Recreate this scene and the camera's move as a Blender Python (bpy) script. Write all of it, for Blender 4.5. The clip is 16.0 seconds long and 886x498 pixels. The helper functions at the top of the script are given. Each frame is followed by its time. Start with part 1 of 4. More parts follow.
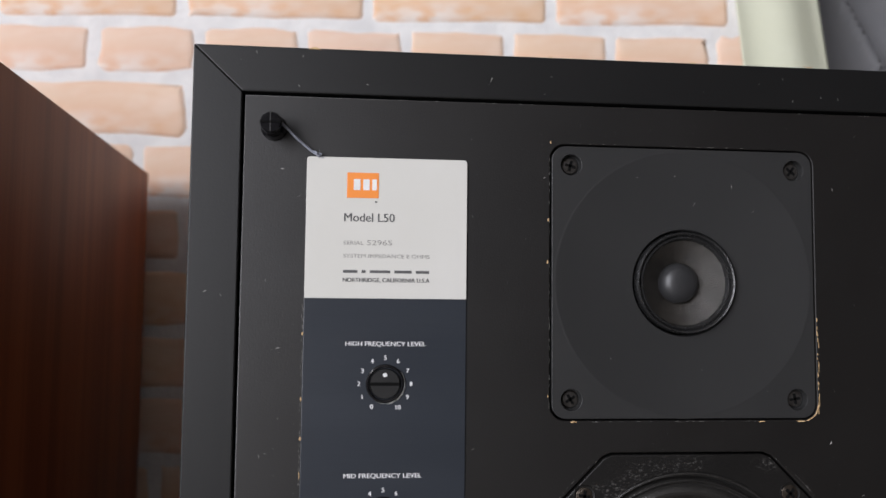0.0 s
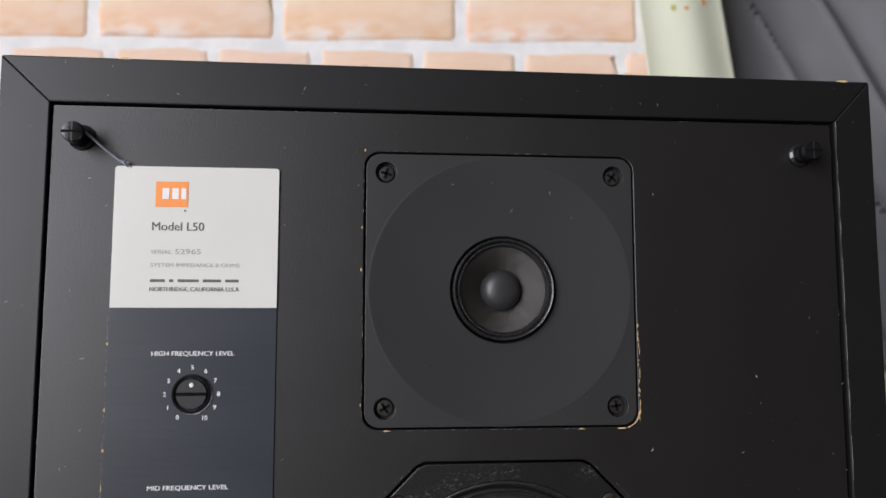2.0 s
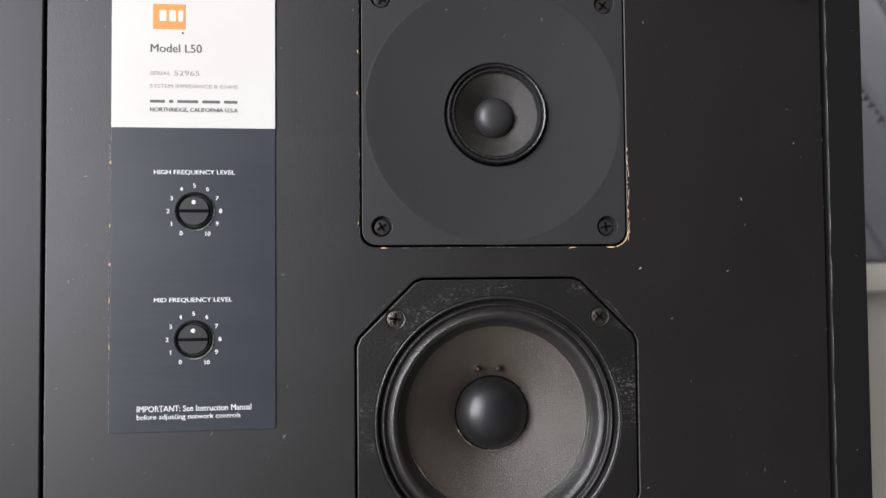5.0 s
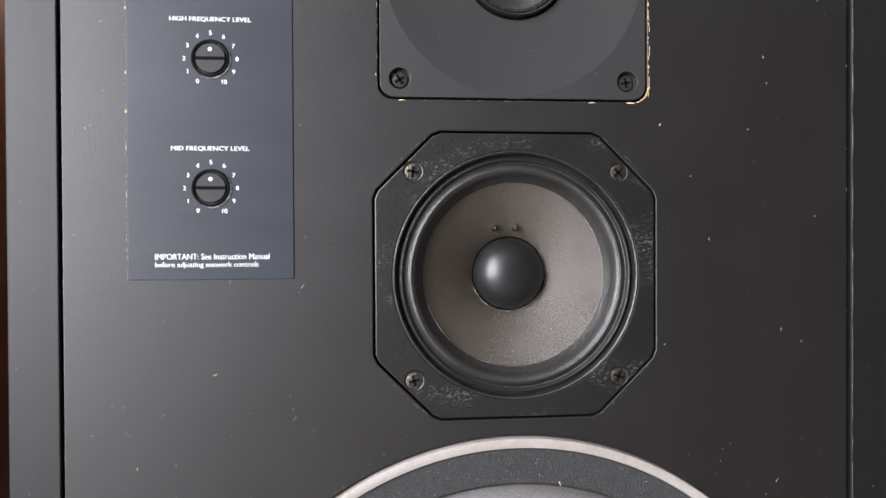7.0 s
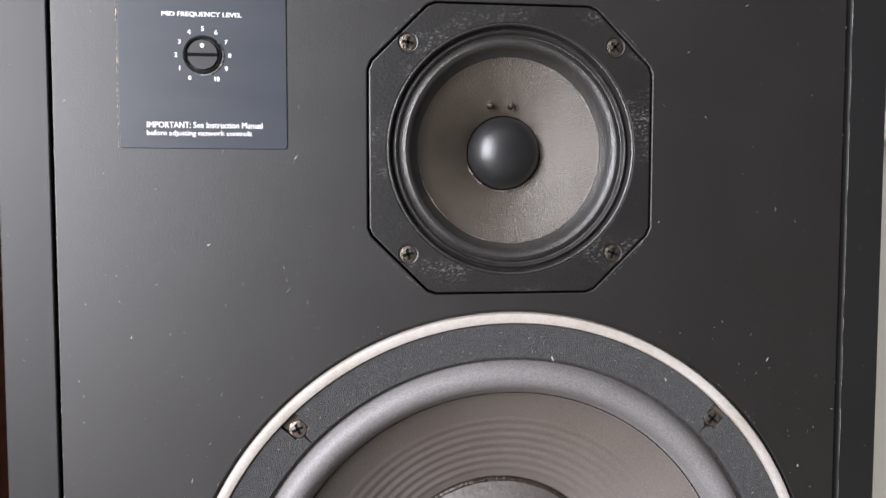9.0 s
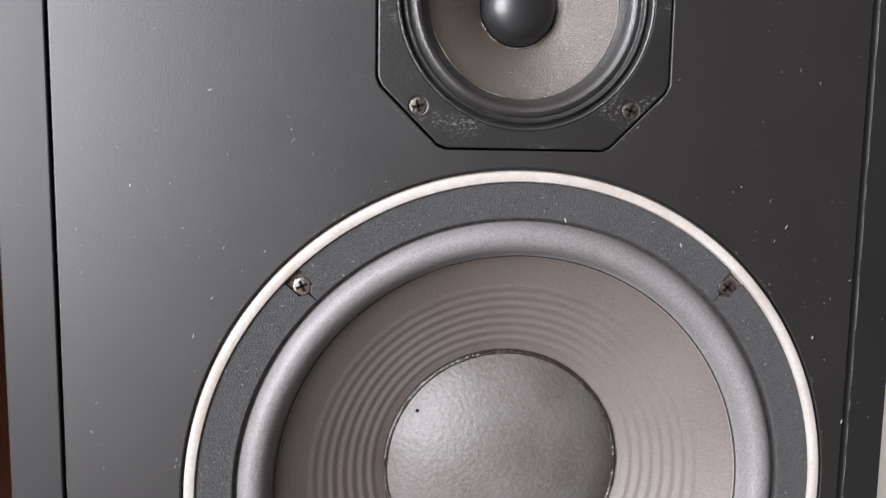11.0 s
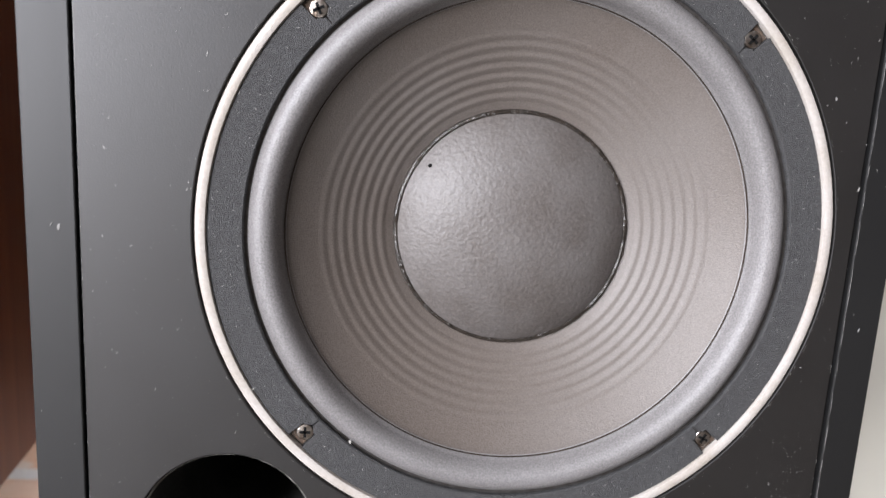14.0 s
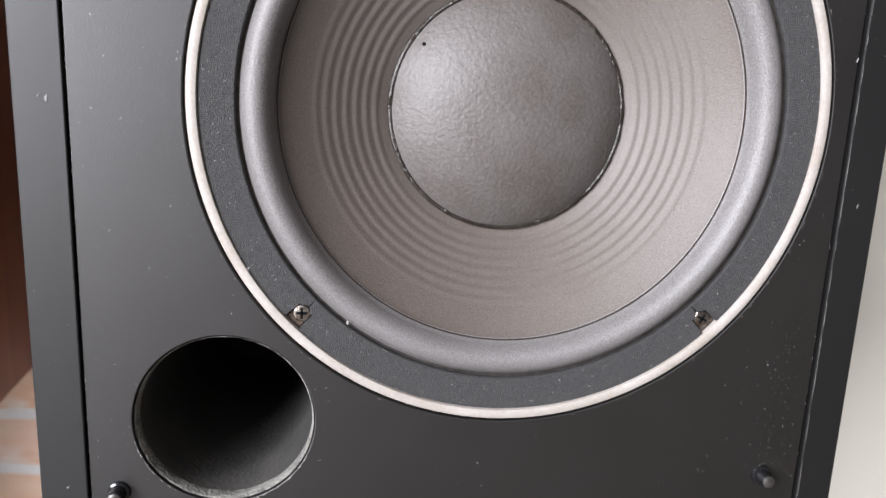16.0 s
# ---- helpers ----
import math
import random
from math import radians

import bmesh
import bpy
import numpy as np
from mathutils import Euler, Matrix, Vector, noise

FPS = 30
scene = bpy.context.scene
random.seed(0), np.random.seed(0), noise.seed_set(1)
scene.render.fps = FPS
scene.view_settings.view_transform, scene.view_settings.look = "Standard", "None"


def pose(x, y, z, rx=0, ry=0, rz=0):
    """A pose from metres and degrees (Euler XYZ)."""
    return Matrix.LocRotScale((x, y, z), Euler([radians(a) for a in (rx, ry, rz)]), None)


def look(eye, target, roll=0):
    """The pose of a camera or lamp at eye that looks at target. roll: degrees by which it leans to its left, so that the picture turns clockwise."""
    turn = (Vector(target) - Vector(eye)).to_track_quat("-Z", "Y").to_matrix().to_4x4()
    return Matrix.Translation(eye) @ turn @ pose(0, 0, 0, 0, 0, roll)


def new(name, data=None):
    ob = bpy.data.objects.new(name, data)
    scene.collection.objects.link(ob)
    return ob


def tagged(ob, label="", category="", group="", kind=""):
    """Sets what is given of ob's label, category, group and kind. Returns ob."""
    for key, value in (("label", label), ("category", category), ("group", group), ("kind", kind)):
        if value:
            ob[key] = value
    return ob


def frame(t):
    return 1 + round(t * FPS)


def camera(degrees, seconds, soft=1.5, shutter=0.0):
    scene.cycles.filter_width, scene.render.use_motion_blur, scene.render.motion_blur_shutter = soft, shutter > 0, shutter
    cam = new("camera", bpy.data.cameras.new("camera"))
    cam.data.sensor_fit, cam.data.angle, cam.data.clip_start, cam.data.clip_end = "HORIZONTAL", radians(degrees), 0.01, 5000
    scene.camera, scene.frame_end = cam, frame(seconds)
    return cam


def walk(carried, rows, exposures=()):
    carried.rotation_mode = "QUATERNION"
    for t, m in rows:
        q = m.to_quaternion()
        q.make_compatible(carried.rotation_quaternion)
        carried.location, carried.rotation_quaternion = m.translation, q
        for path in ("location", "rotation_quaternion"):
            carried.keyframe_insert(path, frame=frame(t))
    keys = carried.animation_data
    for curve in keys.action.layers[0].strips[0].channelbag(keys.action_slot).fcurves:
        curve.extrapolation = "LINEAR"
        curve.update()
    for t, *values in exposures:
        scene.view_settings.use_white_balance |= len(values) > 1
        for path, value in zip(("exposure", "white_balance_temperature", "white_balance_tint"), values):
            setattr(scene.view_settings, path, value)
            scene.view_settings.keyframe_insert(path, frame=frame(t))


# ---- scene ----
cam = camera(60.6, 16.0)
PATH = [
    (0, (-0.11, -0.298, 0.498), (0.072, 1.69, 0.629), 0.6),
    (0.5, (-0.097, -0.295, 0.498), (0.097, 1.69, 0.641), 0.5),
    (1, (-0.08, -0.297, 0.498), (0.112, 1.688, 0.659), 0.3),
    (1.5, (-0.054, -0.3, 0.494), (0.133, 1.682, 0.679), -0.1),
    (2, (-0.037, -0.303, 0.492), (0.153, 1.679, 0.686), 0.0),
    (2.5, (-0.038, -0.303, 0.486), (0.157, 1.679, 0.67), -0.3),
    (3, (-0.038, -0.303, 0.475), (0.147, 1.682, 0.641), -0.9),
    (3.5, (-0.038, -0.305, 0.465), (0.145, 1.681, 0.608), -0.7),
    (3.7, (-0.038, -0.306, 0.461), (0.152, 1.681, 0.589), -0.6),
    (5.8, (-0.041, -0.308, 0.421), (0.171, 1.679, 0.477), -0.5),
    (6, (-0.042, -0.308, 0.415), (0.167, 1.681, 0.467), -0.6),
    (6.5, (-0.042, -0.304, 0.402), (0.158, 1.686, 0.397), -0.3),
    (7, (-0.045, -0.305, 0.393), (0.158, 1.685, 0.373), -0.3),
    (7.5, (-0.043, -0.303, 0.385), (0.145, 1.688, 0.344), -0.3),
    (8, (-0.045, -0.304, 0.377), (0.156, 1.685, 0.312), -0.1),
    (8.5, (-0.043, -0.304, 0.366), (0.16, 1.684, 0.296), -0.2),
    (8.7, (-0.044, -0.305, 0.362), (0.169, 1.682, 0.275), -0.1),
    (10.8, (-0.046, -0.3, 0.319), (0.156, 1.68, 0.12), 0.8),
    (11, (-0.048, -0.297, 0.314), (0.17, 1.679, 0.096), 0.9),
    (11.5, (-0.048, -0.3, 0.302), (0.166, 1.674, 0.063), 1.3),
    (12, (-0.05, -0.302, 0.291), (0.161, 1.67, 0.032), 1.6),
    (12.5, (-0.049, -0.302, 0.275), (0.161, 1.667, -0.009), 1.9),
    (13, (-0.051, -0.302, 0.263), (0.158, 1.66, -0.063), 2.8),
    (13.5, (-0.05, -0.305, 0.246), (0.155, 1.655, -0.096), 3.0),
    (14, (-0.049, -0.305, 0.233), (0.152, 1.649, -0.142), 3.2),
    (14.5, (-0.047, -0.307, 0.219), (0.156, 1.641, -0.187), 3.0),
    (15, (-0.043, -0.311, 0.207), (0.177, 1.634, -0.202), 3.0),
    (15.5, (-0.047, -0.309, 0.199), (0.18, 1.634, -0.218), 2.8),
    (16, (-0.049, -0.31, 0.189), (0.173, 1.632, -0.232), 2.5),
]
walk(cam, [(t, look(eye, target, roll)) for t, eye, target, roll in PATH],
     [(0, -0.45), (2.5, -0.36), (3.7, -0.20), (6, 0.42), (7, 0.76), (8.7, 0.92), (11, 1.11), (16, 1.11)])
cam.data.dof.use_dof, cam.data.dof.focus_distance, cam.data.dof.aperture_fstop = True, 0.315, 9.0

# ---- world, window light and exposure ----
world = bpy.data.worlds.new("daylight")
scene.world = world
world.use_nodes = True
wn = world.node_tree
sky = wn.nodes.new("ShaderNodeTexSky")
sky.sky_type, sky.sun_disc = "NISHITA", False
sky.sun_elevation, sky.sun_rotation = radians(38), radians(200)
wn.nodes["Background"].inputs[1].default_value = 0.12
wn.links.new(sky.outputs[0], wn.nodes["Background"].inputs[0])

WINDOW = dict(x=-2.05, y0=-3.9, y1=-1.2, z0=-0.10, z1=2.4)
lamp = bpy.data.lights.new("window_daylight", "AREA")
lamp.shape, lamp.size, lamp.size_y = "RECTANGLE", 2.65, 2.45
lamp.energy, lamp.color = 305.0, (0.925, 0.925, 1.0)
lamp_ob = new("window_daylight", lamp)
lamp_ob.matrix_world = look((-2.04, -2.55, 1.15), (0.0, -2.55, 1.15))


# ---- materials ----
def material(name, c1, c2=None, scale=8.0, rough=0.5, bump=0.0, bump_scale=400.0, metal=0.0, stretch=(1, 1, 1), spec=0.5,
             grain=0.0, grain_scale=900.0, rough_var=0.0, per_piece=0.0, fleck=None, fleck_scale=300.0, fleck_cut=0.75):
    m = bpy.data.materials.new(name)
    m.use_nodes = True
    nt = m.node_tree
    b = nt.nodes["Principled BSDF"]
    b.inputs["Metallic"].default_value = metal
    b.inputs["Specular IOR Level"].default_value = spec
    tc = nt.nodes.new("ShaderNodeTexCoord")
    mp = nt.nodes.new("ShaderNodeMapping")
    mp.inputs["Scale"].default_value = stretch
    nt.links.new(tc.outputs["Object"], mp.inputs[0])

    def noise_tex(s, detail=4.0):
        n = nt.nodes.new("ShaderNodeTexNoise")
        n.inputs["Scale"].default_value, n.inputs["Detail"].default_value = s, detail
        nt.links.new(mp.outputs[0], n.inputs["Vector"])
        return n

    def mix(fac, a, c):
        n = nt.nodes.new("ShaderNodeMix")
        n.data_type = "RGBA"
        for sock, v in ((n.inputs[0], fac), (n.inputs[6], a), (n.inputs[7], c)):
            if hasattr(v, "links"):
                nt.links.new(v, sock)
            else:
                sock.default_value = v
        return n.outputs[2]

    def ramp(src, lo, hi):
        n = nt.nodes.new("ShaderNodeMapRange")
        n.inputs[1].default_value, n.inputs[2].default_value = lo, hi
        nt.links.new(src, n.inputs[0])
        return n.outputs[0]

    c2 = c2 or tuple(0.75 * v for v in c1)
    col = mix(ramp(noise_tex(scale).outputs[0], 0.35, 0.65), (*c1, 1), (*c2, 1))
    if grain:
        g = ramp(noise_tex(grain_scale, 2.0).outputs[0], 0.3, 0.7)
        mul = nt.nodes.new("ShaderNodeMath")
        mul.operation = "MULTIPLY"
        mul.inputs[1].default_value = grain
        nt.links.new(g, mul.inputs[0])
        col = mix(mul.outputs[0], col, (*[min(1, 2.2 * v + 0.02) for v in c1], 1))
    if per_piece:
        oi = nt.nodes.new("ShaderNodeObjectInfo")
        hsv = nt.nodes.new("ShaderNodeHueSaturation")
        for k, lo, hi in (("Hue", 0.5 - 0.02 * per_piece, 0.5 + 0.02 * per_piece), ("Saturation", 1 - 0.35 * per_piece, 1 + 0.25 * per_piece)):
            r = nt.nodes.new("ShaderNodeMapRange")
            r.inputs[3].default_value, r.inputs[4].default_value = lo, hi
            nt.links.new(oi.outputs["Random"], r.inputs[0])
            nt.links.new(r.outputs[0], hsv.inputs[k])
        nt.links.new(col, hsv.inputs["Color"])
        col = hsv.outputs[0]
    if fleck:
        f = ramp(noise_tex(fleck_scale, 6.0).outputs[0], fleck_cut, fleck_cut + 0.22)
        f2 = ramp(noise_tex(min(55, fleck_scale * 0.12), 2.0).outputs[0], 0.52, 0.66)
        mul = nt.nodes.new("ShaderNodeMath")
        mul.operation = "MULTIPLY"
        nt.links.new(f, mul.inputs[0])
        nt.links.new(f2, mul.inputs[1])
        col = mix(mul.outputs[0], col, (*fleck, 1))
    nt.links.new(col, b.inputs["Base Color"])
    if rough_var:
        r = nt.nodes.new("ShaderNodeMapRange")
        r.inputs[3].default_value, r.inputs[4].default_value = rough - rough_var, rough + rough_var
        nt.links.new(noise_tex(scale * 2.5).outputs[0], r.inputs[0])
        nt.links.new(r.outputs[0], b.inputs["Roughness"])
    else:
        b.inputs["Roughness"].default_value = rough
    if bump:
        bn = nt.nodes.new("ShaderNodeBump")
        bn.inputs["Strength"].default_value, bn.inputs["Distance"].default_value = bump, 0.001
        nt.links.new(noise_tex(bump_scale, 3.0).outputs[0], bn.inputs["Height"])
        nt.links.new(bn.outputs[0], b.inputs["Normal"])
    return m


M_BAFFLE = material("black_textured_vinyl", (0.0041, 0.0033, 0.0028), (0.0032, 0.0026, 0.0022), 14, 0.46, 0.07, 1300, rough_var=0.05, spec=0.67, grain=0.08, grain_scale=1500)
M_FRAME = material("black_satin_lacquer", (0.0055, 0.0055, 0.0055), (0.0045, 0.0045, 0.0045), 10, 0.46, 0.035, 900, rough_var=0.03, spec=0.45)
M_TWEETER = material("black_moulded_plastic", (0.0268, 0.0268, 0.0268), (0.0228, 0.0229, 0.0230), 14, 0.43, 0.025, 1500)
M_FLANGE = material("scuffed_black_metal", (0.0078, 0.0072, 0.0068), (0.0058, 0.0054, 0.0050), 40, 0.42, 0.12, 1300, stretch=(0.6, 1, 1.0), fleck=(0.11, 0.106, 0.10), fleck_scale=1500, fleck_cut=0.535)
M_MIDEDGE = material("dull_doped_edge", (0.021, 0.020, 0.0185), (0.013, 0.012, 0.011), 70, 0.34, 0.35, 1500, rough_var=0.08, spec=0.7, grain=0.12, grain_scale=900)
M_MIDDOME = material("black_lacquered_dome", (0.011, 0.0108, 0.0112), (0.008, 0.008, 0.0083), 60, 0.36, 0.04, 900)
M_RUBBER = material("black_doped_rubber", (0.018, 0.018, 0.0185), (0.012, 0.012, 0.012), 60, 0.27, 0.3, 1500, rough_var=0.08, spec=0.75)
M_MIDCONE = material("treated_paper_cone", (0.045, 0.036, 0.026), (0.033, 0.025, 0.0175), 60, 0.38, 0.5, 2500, spec=0.85, grain=0.2, grain_scale=1800)
M_DOME = material("satin_black_dome", (0.026, 0.026, 0.027), (0.021, 0.021, 0.022), 60, 0.42, 0.06, 900)
M_TWCONE = material("doped_tweeter_cone", (0.036, 0.032, 0.027), (0.020, 0.0175, 0.0145), 160, 0.33, 0.6, 2600, spec=0.9)
M_WCONE = material("grey_pulp_cone", (0.081, 0.070, 0.0625), (0.059, 0.0465, 0.038), 9, 0.52, 0.25, 1500, grain=0.25, grain_scale=1500, spec=0.5)
M_SURROUND = material("grey_foam_surround", (0.103, 0.098, 0.097), (0.085, 0.080, 0.078), 25, 0.47, 0.3, 1500, spec=0.5, grain=0.4, grain_scale=1300)
M_CAP = material("grey_felted_dust_cap", (0.076, 0.069, 0.065), (0.055, 0.047, 0.042), 40, 0.52, 0.40, 480, grain=0.22, grain_scale=900, spec=0.5)
M_GASKET = material("black_crumbly_foam", (0.025, 0.0248, 0.025), (0.016, 0.0158, 0.016), 300, 0.8, 0.9, 2600, grain=0.5, grain_scale=2200)
M_MOUTH = material("dusty_cut_edge", (0.17, 0.165, 0.15), (0.045, 0.043, 0.038), 120, 0.9, 0.9, 700, grain=0.3, grain_scale=900)
M_RING = material("aged_white_trim", (0.31, 0.288, 0.268), (0.255, 0.228, 0.198), 45, 0.5, 0.2, 500, spec=0.35, grain=0.1, grain_scale=700)
# flat black that stands in for the shade inside gaps and slots
M_DARK = material("gap_shade_black", (0.006, 0.006, 0.006), (0.004, 0.004, 0.004), 30, 0.9, spec=0.1)
M_SEAM = material("dark_brown_seam", (0.030, 0.021, 0.015), (0.016, 0.011, 0.008), 160, 0.85, spec=0.2)
M_CAPSEAM = material("dark_glossy_glue", (0.022, 0.017, 0.013), (0.010, 0.008, 0.006), 300, 0.3, 1.0, 500)
M_PORT = material("dusty_black_tube", (0.017, 0.0168, 0.0155), (0.036, 0.034, 0.030), 38, 0.75, 0.6, 400, grain=0.15, grain_scale=700)
M_WHITE = material("cream_label_foil", (0.61, 0.60, 0.56), (0.585, 0.575, 0.53), 20, 0.4, 0.05, 300)
M_BLUE = material("slate_blue_label_foil", (0.0265, 0.0310, 0.0390), (0.0215, 0.0257, 0.0330), 18, 0.36, 0.08, 200, stretch=(0.4, 1, 2), rough_var=0.05)
M_ORANGE = material("orange_ink", (0.84, 0.27, 0.05), (0.80, 0.25, 0.045), 60, 0.45)
M_INKGREY = material("grey_ink", (0.10, 0.10, 0.10), (0.08, 0.08, 0.08), 200, 0.5)
M_INKPALE = material("pale_grey_ink", (0.28, 0.275, 0.26), (0.24, 0.235, 0.22), 200, 0.5)
M_INKWHITE = material("white_ink", (0.75, 0.75, 0.75), (0.68, 0.68, 0.68), 200, 0.45)
M_KNOB = material("dark_grey_knob", (0.012, 0.0118, 0.0115), (0.009, 0.009, 0.0088), 200, 0.45, 0.03, 1200)
M_GLOSS = material("glossy_black_plastic", (0.008, 0.008, 0.009), (0.006, 0.006, 0.007), 60, 0.15)
M_STEEL = material("worn_plated_steel", (0.42, 0.39, 0.36), (0.17, 0.13, 0.10), 260, 0.32, 0.2, 800, metal=1.0)
# worn rim metal, kept pale and mostly non-metallic so the colour carries its glint
M_RIM_GLINT = material("worn_plated_rim_glint", (0.75, 0.74, 0.72), (0.5, 0.48, 0.45), 300, 0.3, metal=0.3)
M_BRONZE = material("tarnished_screw", (0.19, 0.165, 0.14), (0.085, 0.068, 0.052), 300, 0.42, 0.3, 900, metal=1.0)
M_BLACKSCREW = material("blackened_screw", (0.075, 0.070, 0.066), (0.045, 0.040, 0.036), 300, 0.4, metal=0.6)
M_RUST = material("rusty_notch", (0.085, 0.050, 0.028), (0.03, 0.023, 0.018), 220, 0.8, 0.6, 700)
# dust colour, also used for the painted highlight on the right frame edge
M_DUST_GLINT = material("pale_dust_and_glint", (0.30, 0.29, 0.275), (0.15, 0.147, 0.14), 150, 0.9)
M_CHIP = material("bare_chipboard", (0.62, 0.44, 0.24), (0.50, 0.32, 0.15), 500, 0.85)
# glue colour lightened to hold the bead's highlights
M_GLUE_GLINT = material("dried_glue_glint", (0.24, 0.22, 0.195), (0.06, 0.052, 0.045), 170, 0.4, 0.5, 600)
M_THREAD = material("grey_blue_thread", (0.33, 0.345, 0.40), (0.22, 0.235, 0.285), 900, 0.9, 0.5, 2500)
M_WALNUT = material("red_brown_wood_veneer", (0.27, 0.072, 0.026), (0.17, 0.040, 0.014), 60, 0.48, 0.10, 300, stretch=(1, 1, 0.03), grain=0.03, grain_scale=220, spec=0.25)
M_BRICK = material("peach_brick", (0.78, 0.60, 0.46), (0.72, 0.38, 0.18), 15, 0.85, 0.4, 160, per_piece=0.25, stretch=(0.55, 1, 1.2), grain=0.2, grain_scale=50, fleck=(0.82, 0.77, 0.72), fleck_scale=75, fleck_cut=0.36)
M_MORTAR = material("white_mortar", (0.80, 0.79, 0.77), (0.70, 0.69, 0.68), 50, 0.9, 1.0, 220)
M_CREAM = material("cream_wall_paint", (0.56, 0.54, 0.47), (0.52, 0.50, 0.44), 5, 0.7, 0.15, 250)
M_CLOTH = material("pale_green_cream_cloth", (0.72, 0.73, 0.58), (0.68, 0.69, 0.53), 12, 0.9, 0.5, 1200)
M_PRINT1 = material("orange_print", (0.62, 0.27, 0.10), (0.55, 0.22, 0.08), 200, 0.9)
M_PRINT2 = material("olive_print", (0.50, 0.50, 0.18), (0.42, 0.43, 0.14), 200, 0.9)
M_CURTAIN = material("slate_grey_curtain", (0.165, 0.165, 0.172), (0.135, 0.136, 0.142), 10, 0.75, 0.4, 1500)
M_PLASTER = material("grey_plaster", (0.16, 0.15, 0.14), (0.13, 0.12, 0.115), 3, 0.9, 0.2, 120)
M_CEILING = material("grey_ceiling_paint", (0.26, 0.25, 0.235), (0.23, 0.22, 0.21), 3, 0.9, 0.2, 120)
# dark tone for the added unseen walls, chosen to keep bounce light low
M_UNSEEN_DARK = material("unseen_dark_wall", (0.026, 0.018, 0.013), (0.017, 0.012, 0.009), 6, 0.6, 0.1, 100, stretch=(1, 1, 0.1))
M_FLOOR = material("brown_floorboards", (0.15, 0.135, 0.115), (0.11, 0.10, 0.085), 9, 0.45, 0.15, 120, stretch=(0.15, 1, 1))


# ---- mesh helpers ----
def finish(name, me, mat, parent=None, label="", at=(0, 0, 0), smooth=35, turn=None):
    for p in me.polygons:
        p.use_smooth = smooth > 0
    if smooth > 0:
        me.set_sharp_from_angle(angle=radians(smooth))
    if mat and not me.materials:
        me.materials.append(mat)
    ob = new(name, me)
    ob.matrix_basis = Matrix.Translation(at) @ (turn or Matrix())
    if parent:
        ob.parent = parent
        ob.matrix_parent_inverse = WORLD[parent.name].inverted()
    WORLD[ob.name] = Matrix.Translation(at) @ (turn or Matrix())
    if label:
        ob["label"] = label
    return ob


WORLD = {}


def part(name, bm, mat, parent, label="", at=(0, 0, 0), smooth=35, turn=None):
    me = bpy.data.meshes.new(name)
    bm.to_mesh(me)
    bm.free()
    return finish(name, me, mat, parent, label, at, smooth, turn)


def thing(name, at, label, category, group="", kind=""):
    ob = new(name)
    ob.empty_display_size = 0.05
    ob.location = at
    ob.matrix_basis = Matrix.Translation(at)
    WORLD[ob.name] = Matrix.Translation(at)
    return tagged(ob, label, category, group, kind)


def box_bm(x0, x1, y0, y1, z0, z1, bev=0.0, seg=2):
    bm = bmesh.new()
    bmesh.ops.create_cube(bm, size=1, matrix=Matrix.Translation(((x0 + x1) / 2, (y0 + y1) / 2, (z0 + z1) / 2)) @ Matrix.Diagonal((x1 - x0, y1 - y0, z1 - z0, 1)))
    if bev:
        bmesh.ops.bevel(bm, geom=bm.edges[:], offset=bev, segments=seg, affect="EDGES", profile=0.5)
    return bm


def prism_bm(poly, y0, y1, bev=0.0):
    """A polygon of (x, z) drawn out from y0 to y1."""
    bm = bmesh.new()
    a = [bm.verts.new((x, y0, z)) for x, z in poly]
    b = [bm.verts.new((x, y1, z)) for x, z in poly]
    n = len(poly)
    bm.faces.new(a)
    bm.faces.new(b[::-1])
    for i in range(n):
        bm.faces.new((a[i], a[(i + 1) % n], b[(i + 1) % n], b[i])[::-1])
    bmesh.ops.recalc_face_normals(bm, faces=bm.faces[:])
    if bev:
        bmesh.ops.bevel(bm, geom=bm.edges[:], offset=bev, segments=2, affect="EDGES", profile=0.5)
    return bm


def lathe_bm(profile, steps=128, closed=False, wobble=0.0):
    """A profile of (radius, depth) turned about the y axis."""
    bm = bmesh.new()
    rings = []
    for r, y in profile:
        if r < 1e-6:
            rings.append([bm.verts.new((0, y, 0))])
        else:
            rings.append([bm.verts.new((r * math.cos(2 * math.pi * i / steps), y + random.uniform(-wobble, wobble), r * math.sin(2 * math.pi * i / steps))) for i in range(steps)])
    pairs = list(zip(rings, rings[1:])) + ([(rings[-1], rings[0])] if closed else [])
    for a, b in pairs:
        for i in range(steps):
            j = (i + 1) % steps
            f = [a[i % len(a)], b[i % len(b)], b[j % len(b)], a[j % len(a)]]
            f = [v for k, v in enumerate(f) if v not in f[:k]]
            bm.faces.new(f)
    bmesh.ops.recalc_face_normals(bm, faces=bm.faces[:])
    return bm


def circle(cx, cz, r, n=96):
    return [(cx + r * math.cos(2 * math.pi * i / n), cz + r * math.sin(2 * math.pi * i / n)) for i in range(n)]


def round_rect(x0, x1, z0, z1, r, n=6):
    pts = []
    for cx, cz, a in ((x1 - r, z1 - r, 0), (x0 + r, z1 - r, 90), (x0 + r, z0 + r, 180), (x1 - r, z0 + r, 270)):
        pts += [(cx + r * math.cos(radians(a + 90 * k / n)), cz + r * math.sin(radians(a + 90 * k / n))) for k in range(n + 1)]
    return pts


